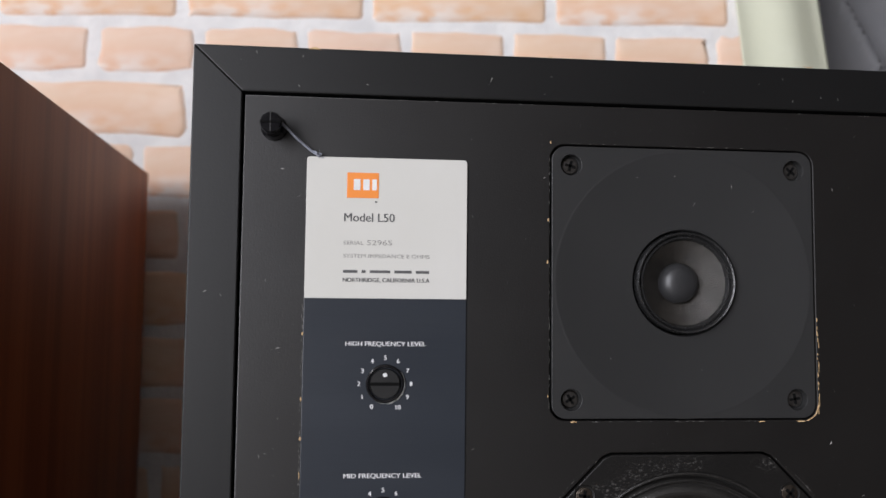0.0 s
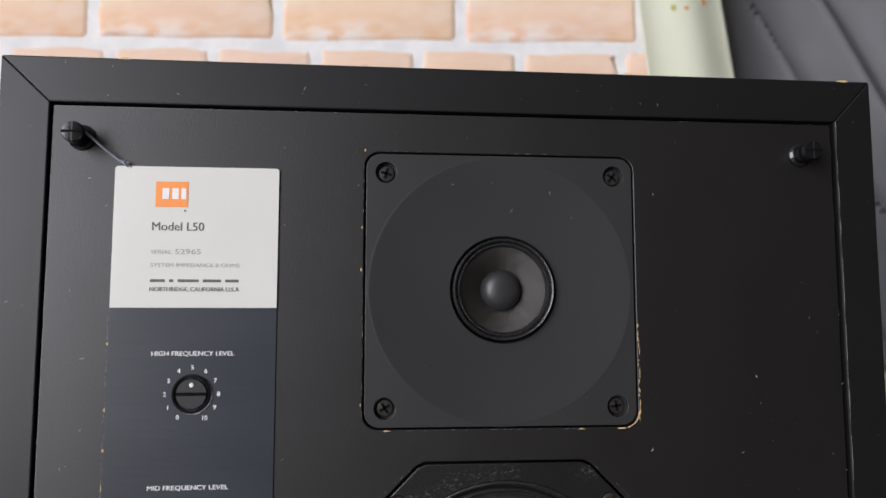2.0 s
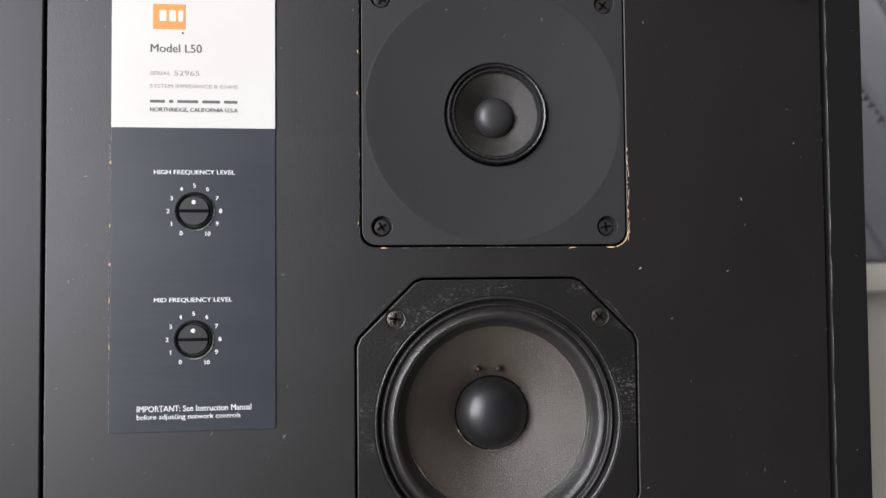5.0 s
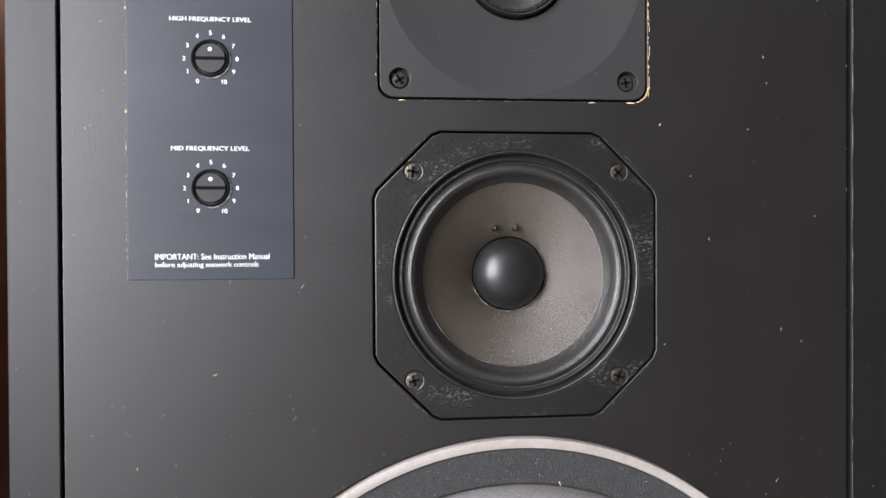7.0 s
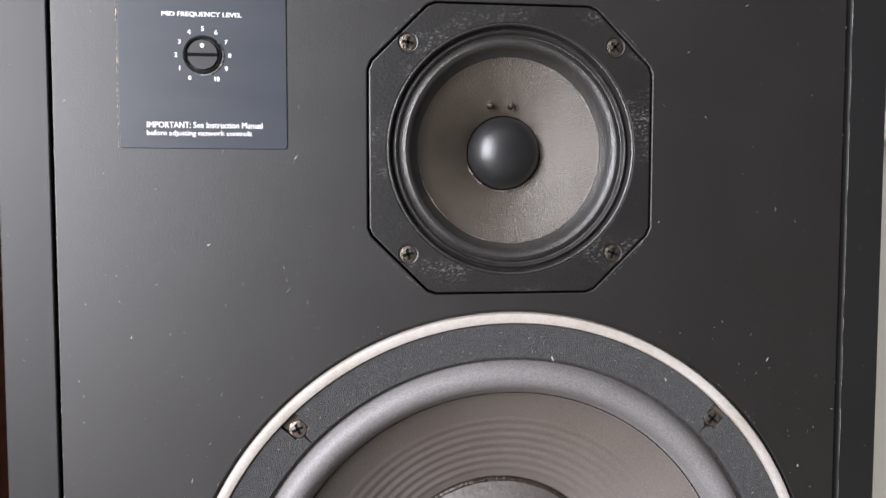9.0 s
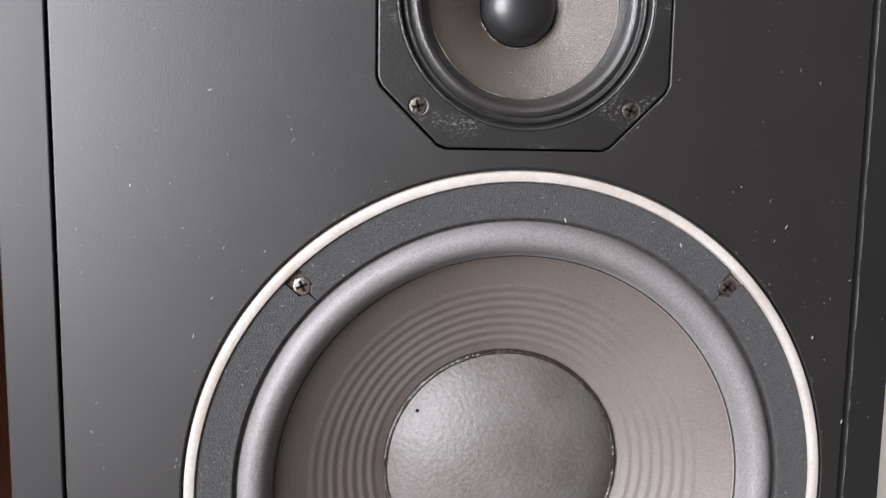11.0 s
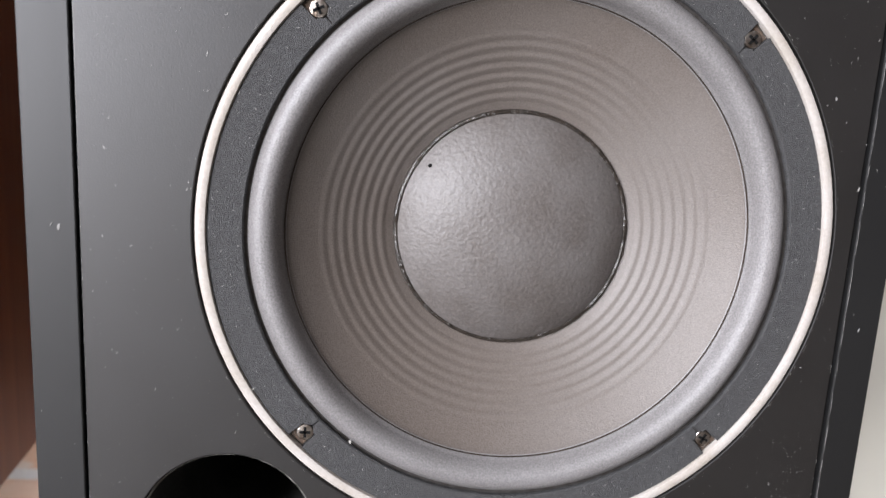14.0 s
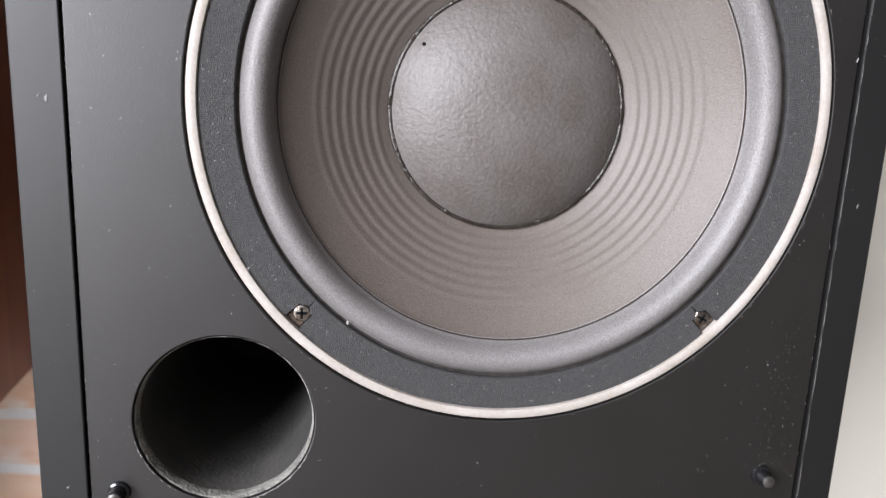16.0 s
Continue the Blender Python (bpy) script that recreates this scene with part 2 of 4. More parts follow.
def octagon(cx, cz, half, flat, r=0.002):
    raw = [(half, flat), (flat, half), (-flat, half), (-half, flat), (-half, -flat), (-flat, -half), (flat, -half), (half, -flat)]
    pts = []
    for i, (x, z) in enumerate(raw):
        for j, s in ((i - 1, 1), ((i + 1) % 8, 1)):
            d = Vector(raw[j]) - Vector((x, z))
            d = d.normalized() * r
            pts.append((cx + x + d.x, cz + z + d.y))
    return pts


def plate_mesh(outline, holes, y0, y1, bev=0.0004):
    """A plate in the x-z plane between depths y0 and y1, with holes and softened edges."""
    cu = bpy.data.curves.new("plate", "CURVE")
    cu.dimensions, cu.fill_mode = "2D", "BOTH"
    for pts in (outline, *holes):
        sp = cu.splines.new("POLY")
        sp.points.add(len(pts) - 1)
        for p, (x, z) in zip(sp.points, pts):
            p.co = (x, z, 0, 1)
        sp.use_cyclic_u = True
    cu.extrude, cu.bevel_depth, cu.bevel_resolution, cu.offset = (y1 - y0) / 2 - bev, bev, 1, -bev
    ob = new("plate", cu)
    me = bpy.data.meshes.new_from_object(ob.evaluated_get(bpy.context.evaluated_depsgraph_get()))
    bpy.data.objects.remove(ob)
    me.transform(Matrix.Translation((0, (y0 + y1) / 2, 0)) @ Matrix.Rotation(radians(90), 4, "X"))
    me.materials.clear()
    return me


def lettering(body, x0, z0, width, height, mat, parent, y, bold=0.0, name="lettering", centre=False):
    """Raised print whose lower left corner (or bottom middle) is at x0, z0."""
    cu = bpy.data.curves.new("print", "FONT")
    cu.body, cu.size, cu.extrude, cu.resolution_u = body, 1.0, 0.004, 3
    ob = new("print", cu)
    me = bpy.data.meshes.new_from_object(ob.evaluated_get(bpy.context.evaluated_depsgraph_get()))
    bpy.data.objects.remove(ob)
    co = np.empty(len(me.vertices) * 3)
    me.vertices.foreach_get("co", co)
    co = co.reshape(-1, 3)
    lo, hi = co.min(0), co.max(0)
    sz = height / (hi[1] - lo[1])
    sx = width / (hi[0] - lo[0]) if width else sz
    left = x0 - (hi[0] - lo[0]) * sx / 2 if centre else x0
    flat = np.stack([(co[:, 0] - lo[0]) * sx + left, y - co[:, 2] * 0.01, (co[:, 1] - lo[1]) * sz + z0], 1)
    faces = [tuple(p.vertices) for p in me.polygons]
    n, verts, polys = len(flat), [], []
    for k, dx in enumerate((0.0,) if not bold else (-bold, 0.0, bold)):
        verts += [tuple(v) for v in flat + np.array((dx, -0.00002 * k, 0.0))]
        polys += [tuple(i + k * n for i in f) for f in faces]
    bpy.data.meshes.remove(me)
    me = bpy.data.meshes.new("print")
    me.from_pydata(verts, [], polys)
    return finish(name, me, mat, parent, smooth=0)


# ---- the room ----
def structure(name, bm, mat, label, smooth=0):
    ob = part(name, bm, mat, None, "", smooth=smooth)
    return tagged(ob, label, name.split("_")[0], kind="structure")


FLOOR, CEIL = -0.42, 2.5
structure("floor", box_bm(-2.2, 2.2, -5.6, 0.6, FLOOR - 0.1, FLOOR), M_FLOOR, "brown wooden floor under the speaker stands")
structure("ceiling", box_bm(-2.2, 2.2, -5.6, 0.6, CEIL, CEIL + 0.1), M_CEILING, "plain grey plaster ceiling of the room")
brick_wall = structure("wall_north", box_bm(-2.5, 0.014, 0.0035, 0.14, FLOOR, CEIL), M_MORTAR, "peach brick wall with wide white mortar joints")
brick_wall.matrix_basis = Matrix.Translation((0.198, 0.3157, 0)) @ Matrix.Rotation(radians(-4.0), 4, "Z")
WORLD[brick_wall.name] = brick_wall.matrix_basis.copy()
structure("wall_north_2", box_bm(0.205, 2.2, 0.4555, 0.6, FLOOR, CEIL), M_CREAM, "cream painted wall behind the grey curtain")
# these two walls are out of view, added dark so the baffle's right reflects little
structure("wall_east", box_bm(2.1, 2.2, -5.5, 0.455, FLOOR, CEIL), M_UNSEEN_DARK, "unseen side wall, added dark to cut bounce and reflections")
structure("wall_south", box_bm(-2.05, 2.1, -5.6, -5.5, FLOOR, CEIL), M_UNSEEN_DARK, "unseen wall behind the camera, added dark to cut bounce and reflections")
W = WINDOW
west = bmesh.new()
for y0, y1, z0, z1 in ((-5.5, W["y0"], FLOOR, CEIL), (W["y1"], 0.49, FLOOR, CEIL), (W["y0"], W["y1"], FLOOR, W["z0"]), (W["y0"], W["y1"], W["z1"], CEIL)):
    bmesh.ops.create_cube(west, size=1, matrix=Matrix.Translation((-2.125, (y0 + y1) / 2, (z0 + z1) / 2)) @ Matrix.Diagonal((0.15, y1 - y0, z1 - z0, 1)))
structure("wall_west", west, M_PLASTER, "grey plaster wall with a tall bright window opening")
structure("window_sill", box_bm(0.232, 1.6, 0.36, 0.4549, 0.418, 0.446, 0.004), M_CREAM, "cream painted window sill under the curtain", 35)
structure("wall_north_3", box_bm(0.228, 2.0999, 0.40, 0.4549, FLOOR, 0.4179), M_CREAM, "cream painted wall panel under the sill")

# ---- black loudspeaker ----
TOP, BASE = 0.5962, -0.0265
HW, HR, INNER, INL, INR, FRONT, BACK = 0.1810, 0.1779, 0.1628, 0.1619, 0.1609, -0.0012, 0.290
speaker = thing("loudspeaker", (0, 0.145, BASE), "black three-way loudspeaker with a white-ringed woofer, grille removed", "loudspeaker")
zi0, zi1 = BASE + (HW - INNER), TOP - (HW - INNER)
part("side_panel", prism_bm([(-HW, BASE), (-INL, zi0), (-INL, zi1), (-HW, TOP)], FRONT, BACK, 0.0006), M_FRAME, speaker, smooth=0)
part("side_panel", prism_bm([(HR, BASE), (INR, zi0), (INR, zi1), (HR, TOP)], FRONT, BACK, 0.0006), M_FRAME, speaker, smooth=0)
part("top_panel", prism_bm([(-HW, TOP), (-INL, zi1), (INR, zi1), (HR, TOP)], FRONT, BACK, 0.0006), M_FRAME, speaker, smooth=0)
part("bottom_panel", prism_bm([(-HW, BASE), (-INL, zi0), (INR, zi0), (HR, BASE)], FRONT, BACK, 0.0006), M_FRAME, speaker, smooth=0)
part("back_panel", box_bm(-INR, INR, 0.278, 0.2895, zi0, zi1), M_FRAME, speaker)

WX, WZ, MX, MZ, TX, TZ = 0.0165, 0.1787, 0.0165, 0.379, 0.0160, 0.5055
PX, PZ, PR = -0.1045, 0.0445, 0.0382
BZ0 = zi0 + 0.0018
baffle = finish("baffle", plate_mesh(
    [(-0.1611, BZ0), (0.1597, BZ0), (0.1597, 0.577), (-0.1611, 0.577)],
    [circle(WX, WZ, 0.1349, 160), octagon(MX, MZ, 0.0586, 0.0335), round_rect(TX - 0.0557, TX + 0.0555, TZ - 0.0552, TZ + 0.0554, 0.0062), circle(PX, PZ, PR, 96)],
    0.0, 0.019, 0.0005), M_BAFFLE, speaker, "black textured front board dotted with dust")
# liners that close the gaps behind the board, blackened to give the groove its shade
for x0, x1, z0, z1 in ((-0.1618, -0.1600, zi0 + 0.0002, zi1 - 0.0002), (0.1588, 0.1608, zi0 + 0.0002, zi1 - 0.0002)):
    part("gap_strip", box_bm(x0, x1, 0.0085, 0.0185, z0, z1), M_DARK, speaker)
for z0, z1 in ((0.5760, zi1 - 0.0001), (zi0 + 0.0001, BZ0 + 0.001)):
    part("gap_strip", box_bm(-0.1599, 0.1587, 0.0085, 0.0185, z0, z1), M_DARK, speaker)


def screw(name, parent, x, y, z, r, mat, label, angle=20.0):
    s = part(name, lathe_bm([(0, -0.0004), (r * 0.6, -0.0003), (r * 0.9, -0.0001), (r, 0.0003), (r, 0.0015), (0, 0.0015)], 32), mat, parent, label, at=(x, y, z))
    # no recess is cut: two slightly raised black bars paint its shade
    bm = bmesh.new()
    for w, h in ((r * 1.25, r * 0.30), (r * 0.30, r * 1.25)):
        bmesh.ops.create_cube(bm, size=1, matrix=Matrix.Translation((0, -0.0003, 0)) @ Matrix.Diagonal((w, 0.0007, h, 1)))
    part("cross_slot", bm, M_DARK, s, at=(x, y, z), smooth=0, turn=Matrix.Rotation(radians(angle), 4, "Y"))
    return s


# tweeter; its driver sits a hair off the middle of the plate
DX = TX + 0.0010
tweeter = finish("tweeter", plate_mesh(round_rect(TX - 0.0549, TX + 0.0547, TZ - 0.0544, TZ + 0.0546, 0.0057),
                 [circle(TX, TZ, 0.0538, 128)] + [circle(TX + sx * 0.0470, TZ + sz * 0.0470, 0.0043, 32) for sx in (-1, 1) for sz in (-1, 1)],
                 -0.0004, 0.004, 0.00015), M_TWEETER, speaker, "square black tweeter plate with rounded corners")
dish = lathe_bm([(0.0546, -0.0003), (0.0541, -0.00043), (0.0530, -0.0003), (0.045, 0.0008), (0.035, 0.0017), (0.027, 0.0023), (0.0220, 0.0025), (0.0215, 0.0032), (0.0214, 0.009)], 128)
for v in dish.verts:
    v.co.x += (DX - TX) * max(0.0, min(1.0, (0.050 - math.hypot(v.co.x, v.co.z)) / 0.026))
part("dish", dish, M_TWEETER, tweeter, at=(TX, 0, TZ))
part("surround", lathe_bm([(0.0208, 0.0065), (0.0208, 0.0014), (0.0206, 0.0002), (0.0202, -0.0003), (0.0197, 0.0000), (0.0194, 0.0010), (0.0191, 0.0014), (0.0187, 0.0008), (0.0182, 0.0008), (0.0177, 0.0016), (0.0172, 0.0026)], 96), M_RUBBER, tweeter, "glossy black rolled edge", at=(DX, 0, TZ))
part("cone", lathe_bm([(0.0178, 0.0020), (0.0155, 0.0038), (0.0130, 0.0058), (0.0105, 0.0080), (0.0083, 0.0100)], 96), M_TWCONE, tweeter, "dark fibrous cone", at=(DX, 0, TZ))
part("dome", lathe_bm([(0.0085, 0.0098), (0.0083, 0.0082), (0.0077, 0.0066), (0.0065, 0.0052), (0.0048, 0.0043), (0.0025, 0.0038), (0, 0.0037)], 64), M_DOME, tweeter, "satin black dome", at=(DX, 0, TZ))
for i, (sx, sz) in enumerate(((-1, 1), (1, 1), (-1, -1), (1, -1))):
    x, z = TX + sx * 0.0470, TZ + sz * 0.0470
    part("screw_well", lathe_bm([(0.0044, 0.0002), (0.0043, 0.0032), (0, 0.0032)], 32), M_TWEETER, tweeter, at=(x, 0, z))
    screw("screw", tweeter, x, 0.0022, z, 0.0034, M_BLACKSCREW, "blackened cross-head screw", 15 + 22 * i)

# midrange driver
midrange = finish("midrange_driver", plate_mesh(octagon(MX, MZ, 0.0578, 0.0331), [circle(MX, MZ, 0.0508, 128)], -0.0003, 0.004, 0.0005), M_FLANGE, speaker, "octagonal black flange with chalky scuffs")
part("surround", lathe_bm([(0.0512, 0.0012), (0.0508, -0.0006), (0.0503, -0.0010), (0.0498, -0.0006), (0.0494, 0.0010), (0.0490, 0.0028), (0.0486, 0.0030), (0.0482, 0.0016),
                           (0.0478, 0.0003), (0.0473, -0.0001), (0.0468, 0.0004), (0.0464, 0.0016), (0.0459, 0.0018), (0.0453, 0.0009), (0.0445, -0.0001), (0.0435, -0.0006), (0.0425, -0.0004), (0.0415, 0.0006), (0.0407, 0.0022), (0.0398, 0.0036), (0.0388, 0.0048), (0.0376, 0.0062)], 144),
     M_MIDEDGE, midrange, "glossy black ribbed rubber edge", at=(MX, 0, MZ))
part("cone", lathe_bm([(0.0386, 0.0052), (0.0378, 0.0058), (0.0330, 0.0082), (0.0270, 0.0115), (0.0215, 0.0149), (0.0175, 0.0178), (0.0160, 0.0192)], 128), M_MIDCONE, midrange, "brownish-grey woven paper cone", at=(MX, 0, MZ))
part("dome", lathe_bm([(0.0156, 0.0192), (0.0153, 0.0175), (0.0144, 0.0152), (0.0126, 0.0127), (0.0098, 0.0106), (0.0065, 0.0092), (0.0033, 0.0085), (0, 0.0083)], 80), M_MIDDOME, midrange, "smooth satin black dome", at=(MX, 0, MZ))


def bead_bm(r, y, thick, arcs, jag):
    """A broken, uneven bead of glue round a circle; arcs in degrees."""
    bm = bmesh.new()
    for a0, a1 in arcs:
        n = max(4, int((a1 - a0) / 2))
        rows = []
        for k in range(n + 1):
            a = radians(a0 + (a1 - a0) * k / n)
            t = thick * (0.35 + random.random()) * min(1, 3 * k / n + 0.15, 3 * (n - k) / n + 0.15)
            rr = r + random.uniform(-jag, jag)
            rows.append([bm.verts.new((q * math.cos(a), y + dy, q * math.sin(a))) for q, dy in ((rr - t, 0.0003), (rr, -0.0003), (rr + t, 0.0001))])
        for p, q in zip(rows, rows[1:]):
            for k in range(2):
                bm.faces.new((p[k], p[k + 1], q[k + 1], q[k]))
    return bm


# glue is drawn only in pale arcs that paint its dotted highlight
for r, y, t, j, arcs in ((0.0380, 0.0054, 0.0003, 0.0002, ((-125, -95), (-92, -78), (-40, 12), (20, 45), (190, 232))), (0.0163, 0.0186, 0.0005, 0.0002, ((-110, -20), (-15, 40), (200, 240)))):
    for arc in arcs:
        part("glue_bead", bead_bm(r, y, t, (arc,), j), M_GLUE_GLINT, midrange, "bead of dried glue, its dotted highlight painted pale", at=(MX, 0, MZ))
for x in (0.0098, 0.0186):
    part("lead_rivet", lathe_bm([(0, -0.0016), (0.0008, -0.0014), (0.0013, -0.0006), (0.0014, 0.0012)], 20), M_STEEL, midrange, "tiny metal lead-out rivet", at=(x, 0.0139, 0.3985))
for i, (sx, sz) in enumerate(((-1, 1), (1, 1), (-1, -1), (1, -1))):
    x, z = MX + sx * 0.0424, MZ + sz * 0.0421
    part("screw_washer", lathe_bm([(0.0036, -0.0005), (0.0042, -0.0007), (0.0044, -0.0002), (0.0044, 0.0008)], 32), M_FLANGE, midrange, at=(x, 0, z))
    screw("screw", midrange, x, -0.0003, z, 0.0036, M_BRONZE, "tarnished cross-head screw", 10 + 33 * i)

# woofer
woofer = part("woofer", lathe_bm([(0.1354, 0.016), (0.1354, 0.0035), (0.1349, 0.0028), (0.1270, 0.0028), (0.1120, 0.0030), (0.1120, 0.016)], 160), M_BLACKSCREW, speaker, "ten-inch bass driver with a pressed frame", at=(WX, 0, WZ))
part("trim_ring", lathe_bm([(0.1339, 0.0034), (0.1338, 0.0004), (0.1334, -0.0006), (0.1326, -0.0010), (0.1306, -0.0010), (0.1297, -0.0007), (0.1293, 0.0004), (0.1293, 0.0034)], 192), M_RING, woofer, "yellowed white trim ring", at=(WX, 0, WZ))
gb = bmesh.new()
NOTCH = [radians(a) for a in (44.7, 134.8, 224.1, 315.4)]
rows = []
for i in range(2880):
    a = 2 * math.pi * i / 2880
    near = min(abs((a - q + math.pi) % (2 * math.pi) - math.pi) for q in NOTCH)
    ro = 0.1292 if near > 0.031 else 0.1193 + 0.0018 * min(1, (near / 0.02) ** 2)
    ri = 0.1148 + random.uniform(-0.00012, 0.00012)
    if near < 0.0026:
        ro = ri + 0.0006
    jr = random.uniform(-0.00012, 0.00012)
    rows.append([gb.verts.new((r * math.cos(a), y, r * math.sin(a))) for r, y in ((ro + jr, 0.0026), (ro + jr, 0.0008), (ro - 0.0005, 0.0003), (ri + 0.0006, 0.0002), (ri, 0.0009), (ri, 0.0026))])
for p, q in zip(rows, rows[1:] + rows[:1]):
    for k in range(5):
        gb.faces.new((p[k], p[k + 1], q[k + 1], q[k]))
bmesh.ops.recalc_face_normals(gb, faces=gb.faces[:])
part("gasket", gb, M_GASKET, woofer, "grainy black foam gasket with notches at the screws", at=(WX, 0, WZ))
part("surround", lathe_bm([(0.1150, 0.0045), (0.1143, 0.0042), (0.1136, 0.0030), (0.1124, 0.0008), (0.1105, -0.0012), (0.1082, -0.0022), (0.1058, -0.0021), (0.1038, -0.0010), (0.1020, 0.0012), (0.1007, 0.0040), (0.0998, 0.0062), (0.0985, 0.0071)], 192), M_SURROUND, woofer, "soft grey half-roll foam edge", at=(WX, 0, WZ))
prof = []
R0, R1, Y0, Y1 = 0.0990, 0.0520, 0.0067, 0.0335
for k in range(141):
    u = k / 140
    r = R0 + (R1 - R0) * u
    y = Y0 + (Y1 - Y0) * (u ** 0.82)
    q = (0.0865 - r) / 0.0042
    if 0 < q < 7:
        y -= 0.00038 * (0.5 - 0.5 * math.cos(2 * math.pi * q)) * (0.55 + 0.45 * min(1, q / 2))
    prof.append((r, y))
part("cone", lathe_bm([(0.0994, 0.0064)] + prof, 192), M_WCONE, woofer, "grey-brown paper cone with concentric ribs", at=(WX, 0, WZ))
cap = []
CR, CY, CA = 0.0527, 0.0318, 0.0150
for k in range(25):
    u = 1 - k / 24
    cap.append((CR * u, CA + (CY - CA) * (0.82 * u ** 2 + 0.18 * u ** 6)))
part("cone_edge", lathe_bm([(0.0993, 0.0062), (0.0991, 0.0059), (0.0989, 0.0060), (0.0988, 0.0066)], 192), M_SEAM, woofer, "thin dark seam at the cone's rim", at=(WX, 0, WZ))
part("dust_cap", lathe_bm(cap, 128), M_CAP, woofer, "domed grey felt dust cap", at=(WX, 0, WZ))
part("cap_seam", lathe_bm([(0.0520, 0.0309), (0.0527, 0.0306), (0.0536, 0.0311), (0.0540, 0.0326)], 128, wobble=0.0003), M_CAPSEAM, woofer, "thin dark glue seam", at=(WX, 0, WZ))
part("cap_pit", lathe_bm([(0, -0.0002), (0.0006, -0.0002), (0.0009, 0.0004)], 10), M_DARK, woofer, at=(-0.0225, 0.0273, 0.2062))
for i, a in enumerate(NOTCH):
    x, z = WX + 0.1235 * math.cos(a), WZ + 0.1235 * math.sin(a)
    part("notch_floor", box_bm(-0.0034, 0.0050, 0, 0.0004, -0.0035, 0.0035), M_RUST, woofer, "rusty frame metal in the notch", at=(x, 0.0022, z), smooth=0, turn=Matrix.Rotation(-a, 4, "Y"))
    screw("screw", woofer, x, 0.0010, z, 0.0037, M_STEEL, "worn steel cross-head screw", 40 + 25 * i)

# bass port
port = part("bass_port", lathe_bm([(PR + 0.0008, 0.0192), (PR + 0.0003, 0.0030), (PR - 0.0001, 0.0020), (PR - 0.0006, 0.0030), (PR - 0.0008, 0.0192), (PR - 0.0010, 0.170), (0, 0.170)], 96), M_PORT, speaker, "round bass port with a dusty cardboard tube", at=(PX, 0, PZ))
part("port_mouth", lathe_bm([(PR - 0.0005, 0.0012), (PR - 0.0011, 0.0020), (PR - 0.0014, 0.0040), (PR - 0.0015, 0.0068), (PR - 0.0008, 0.0080)], 128, wobble=0.0004), M_MOUTH, port, "dusty cut edge of the port hole", at=(PX, 0, PZ))

# label plate with level controls
LX0, LX1, LZ0, LZM, LZ1 = -0.1366, -0.0733, 0.3785, 0.4978, 0.5532
label_plate = finish("label_plate", plate_mesh(round_rect(LX0, LX1, LZ0, LZ1, 0.0013), [], -0.0005, 0.0005, 0.0002), M_BLUE, speaker, "slate-blue control panel with a cream upper part")
wp = round_rect(LX0 + 0.0001, LX1 - 0.0001, LZM, LZ1 - 0.0001, 0.0013)
wp = [(x, z) if z > LZM + 0.002 else (LX0 + 0.0001 if x < -0.1 else LX1 - 0.0001, LZM) for x, z in wp]
keep = []
for p in wp:
    if p not in keep:
        keep.append(p)
finish("name_field", plate_mesh(keep, [], -0.0008, -0.0004, 0.0001), M_WHITE, label_plate, "cream foil name field")
YW, YB = -0.00085, -0.00055
finish("emblem", plate_mesh(round_rect(-0.1208, -0.1084, 0.5371, 0.5471, 0.0001), [], -0.00095, -0.0007, 0.00005), M_ORANGE, label_plate, "orange square emblem with plain white strokes")
for x0, x1, z0, z1 in ((-0.1182, -0.1156, 0.5402, 0.5445), (-0.1145, -0.1120, 0.5402, 0.5445), (-0.1110, -0.1092, 0.5402, 0.5445)):
    part("emblem_stroke", box_bm(x0, x1, -0.00105, -0.0009, z0, z1), M_INKWHITE, label_plate, smooth=0)
part("emblem_dot", lathe_bm([(0, -0.00095), (0.0004, -0.00095), (0.0004, -0.0008)], 12), M_INKGREY, label_plate, at=(-0.1094, 0, 0.5356))
lettering("Model L50", -0.1217, 0.5278, 0.0197, 0.0033, M_INKGREY, label_plate, YW, 0.00006)
lettering("SERIAL", -0.1218, 0.5187, 0.0078, 0.0015, M_INKPALE, label_plate, YW)
lettering("52965", -0.1127, 0.5186, 0.0098, 0.0020, M_INKPALE, label_plate, YW)
lettering("SYSTEM IMPEDANCE 8 OHMS", -0.1218, 0.5136, 0.0338, 0.0015, M_INKPALE, label_plate, YW)
# the maker's line, as plain bars
x = -0.1218
for w in (0.0056, 0.0016, 0.0080, 0.0068, 0.0052):
    part("maker_bar", box_bm(x, x + w, -0.0009, -0.0007, 0.5077, 0.5088), M_INKGREY, label_plate, smooth=0)
    x += w + 0.0016
lettering("NORTHRIDGE, CALIFORNIA U.S.A", -0.1218, 0.5039, 0.0338, 0.0019, M_INKGREY, label_plate, YW, 0.00006)
lettering("HIGH FREQUENCY LEVEL", -0.1203, 0.4791, 0.0311, 0.0020, M_INKWHITE, label_plate, YB, 0.00005)
lettering("MID FREQUENCY LEVEL", -0.1201, 0.4287, 0.0299, 0.0020, M_INKWHITE, label_plate, YB, 0.00005)
lettering("IMPORTANT: See Instruction Manual", -0.1264, 0.3864, 0.0436, 0.0023, M_INKWHITE, label_plate, YB, 0.00003)
lettering("before adjusting network controls", -0.1264, 0.3829, 0.0394, 0.0025, M_INKWHITE, label_plate, YB, 0.00003)
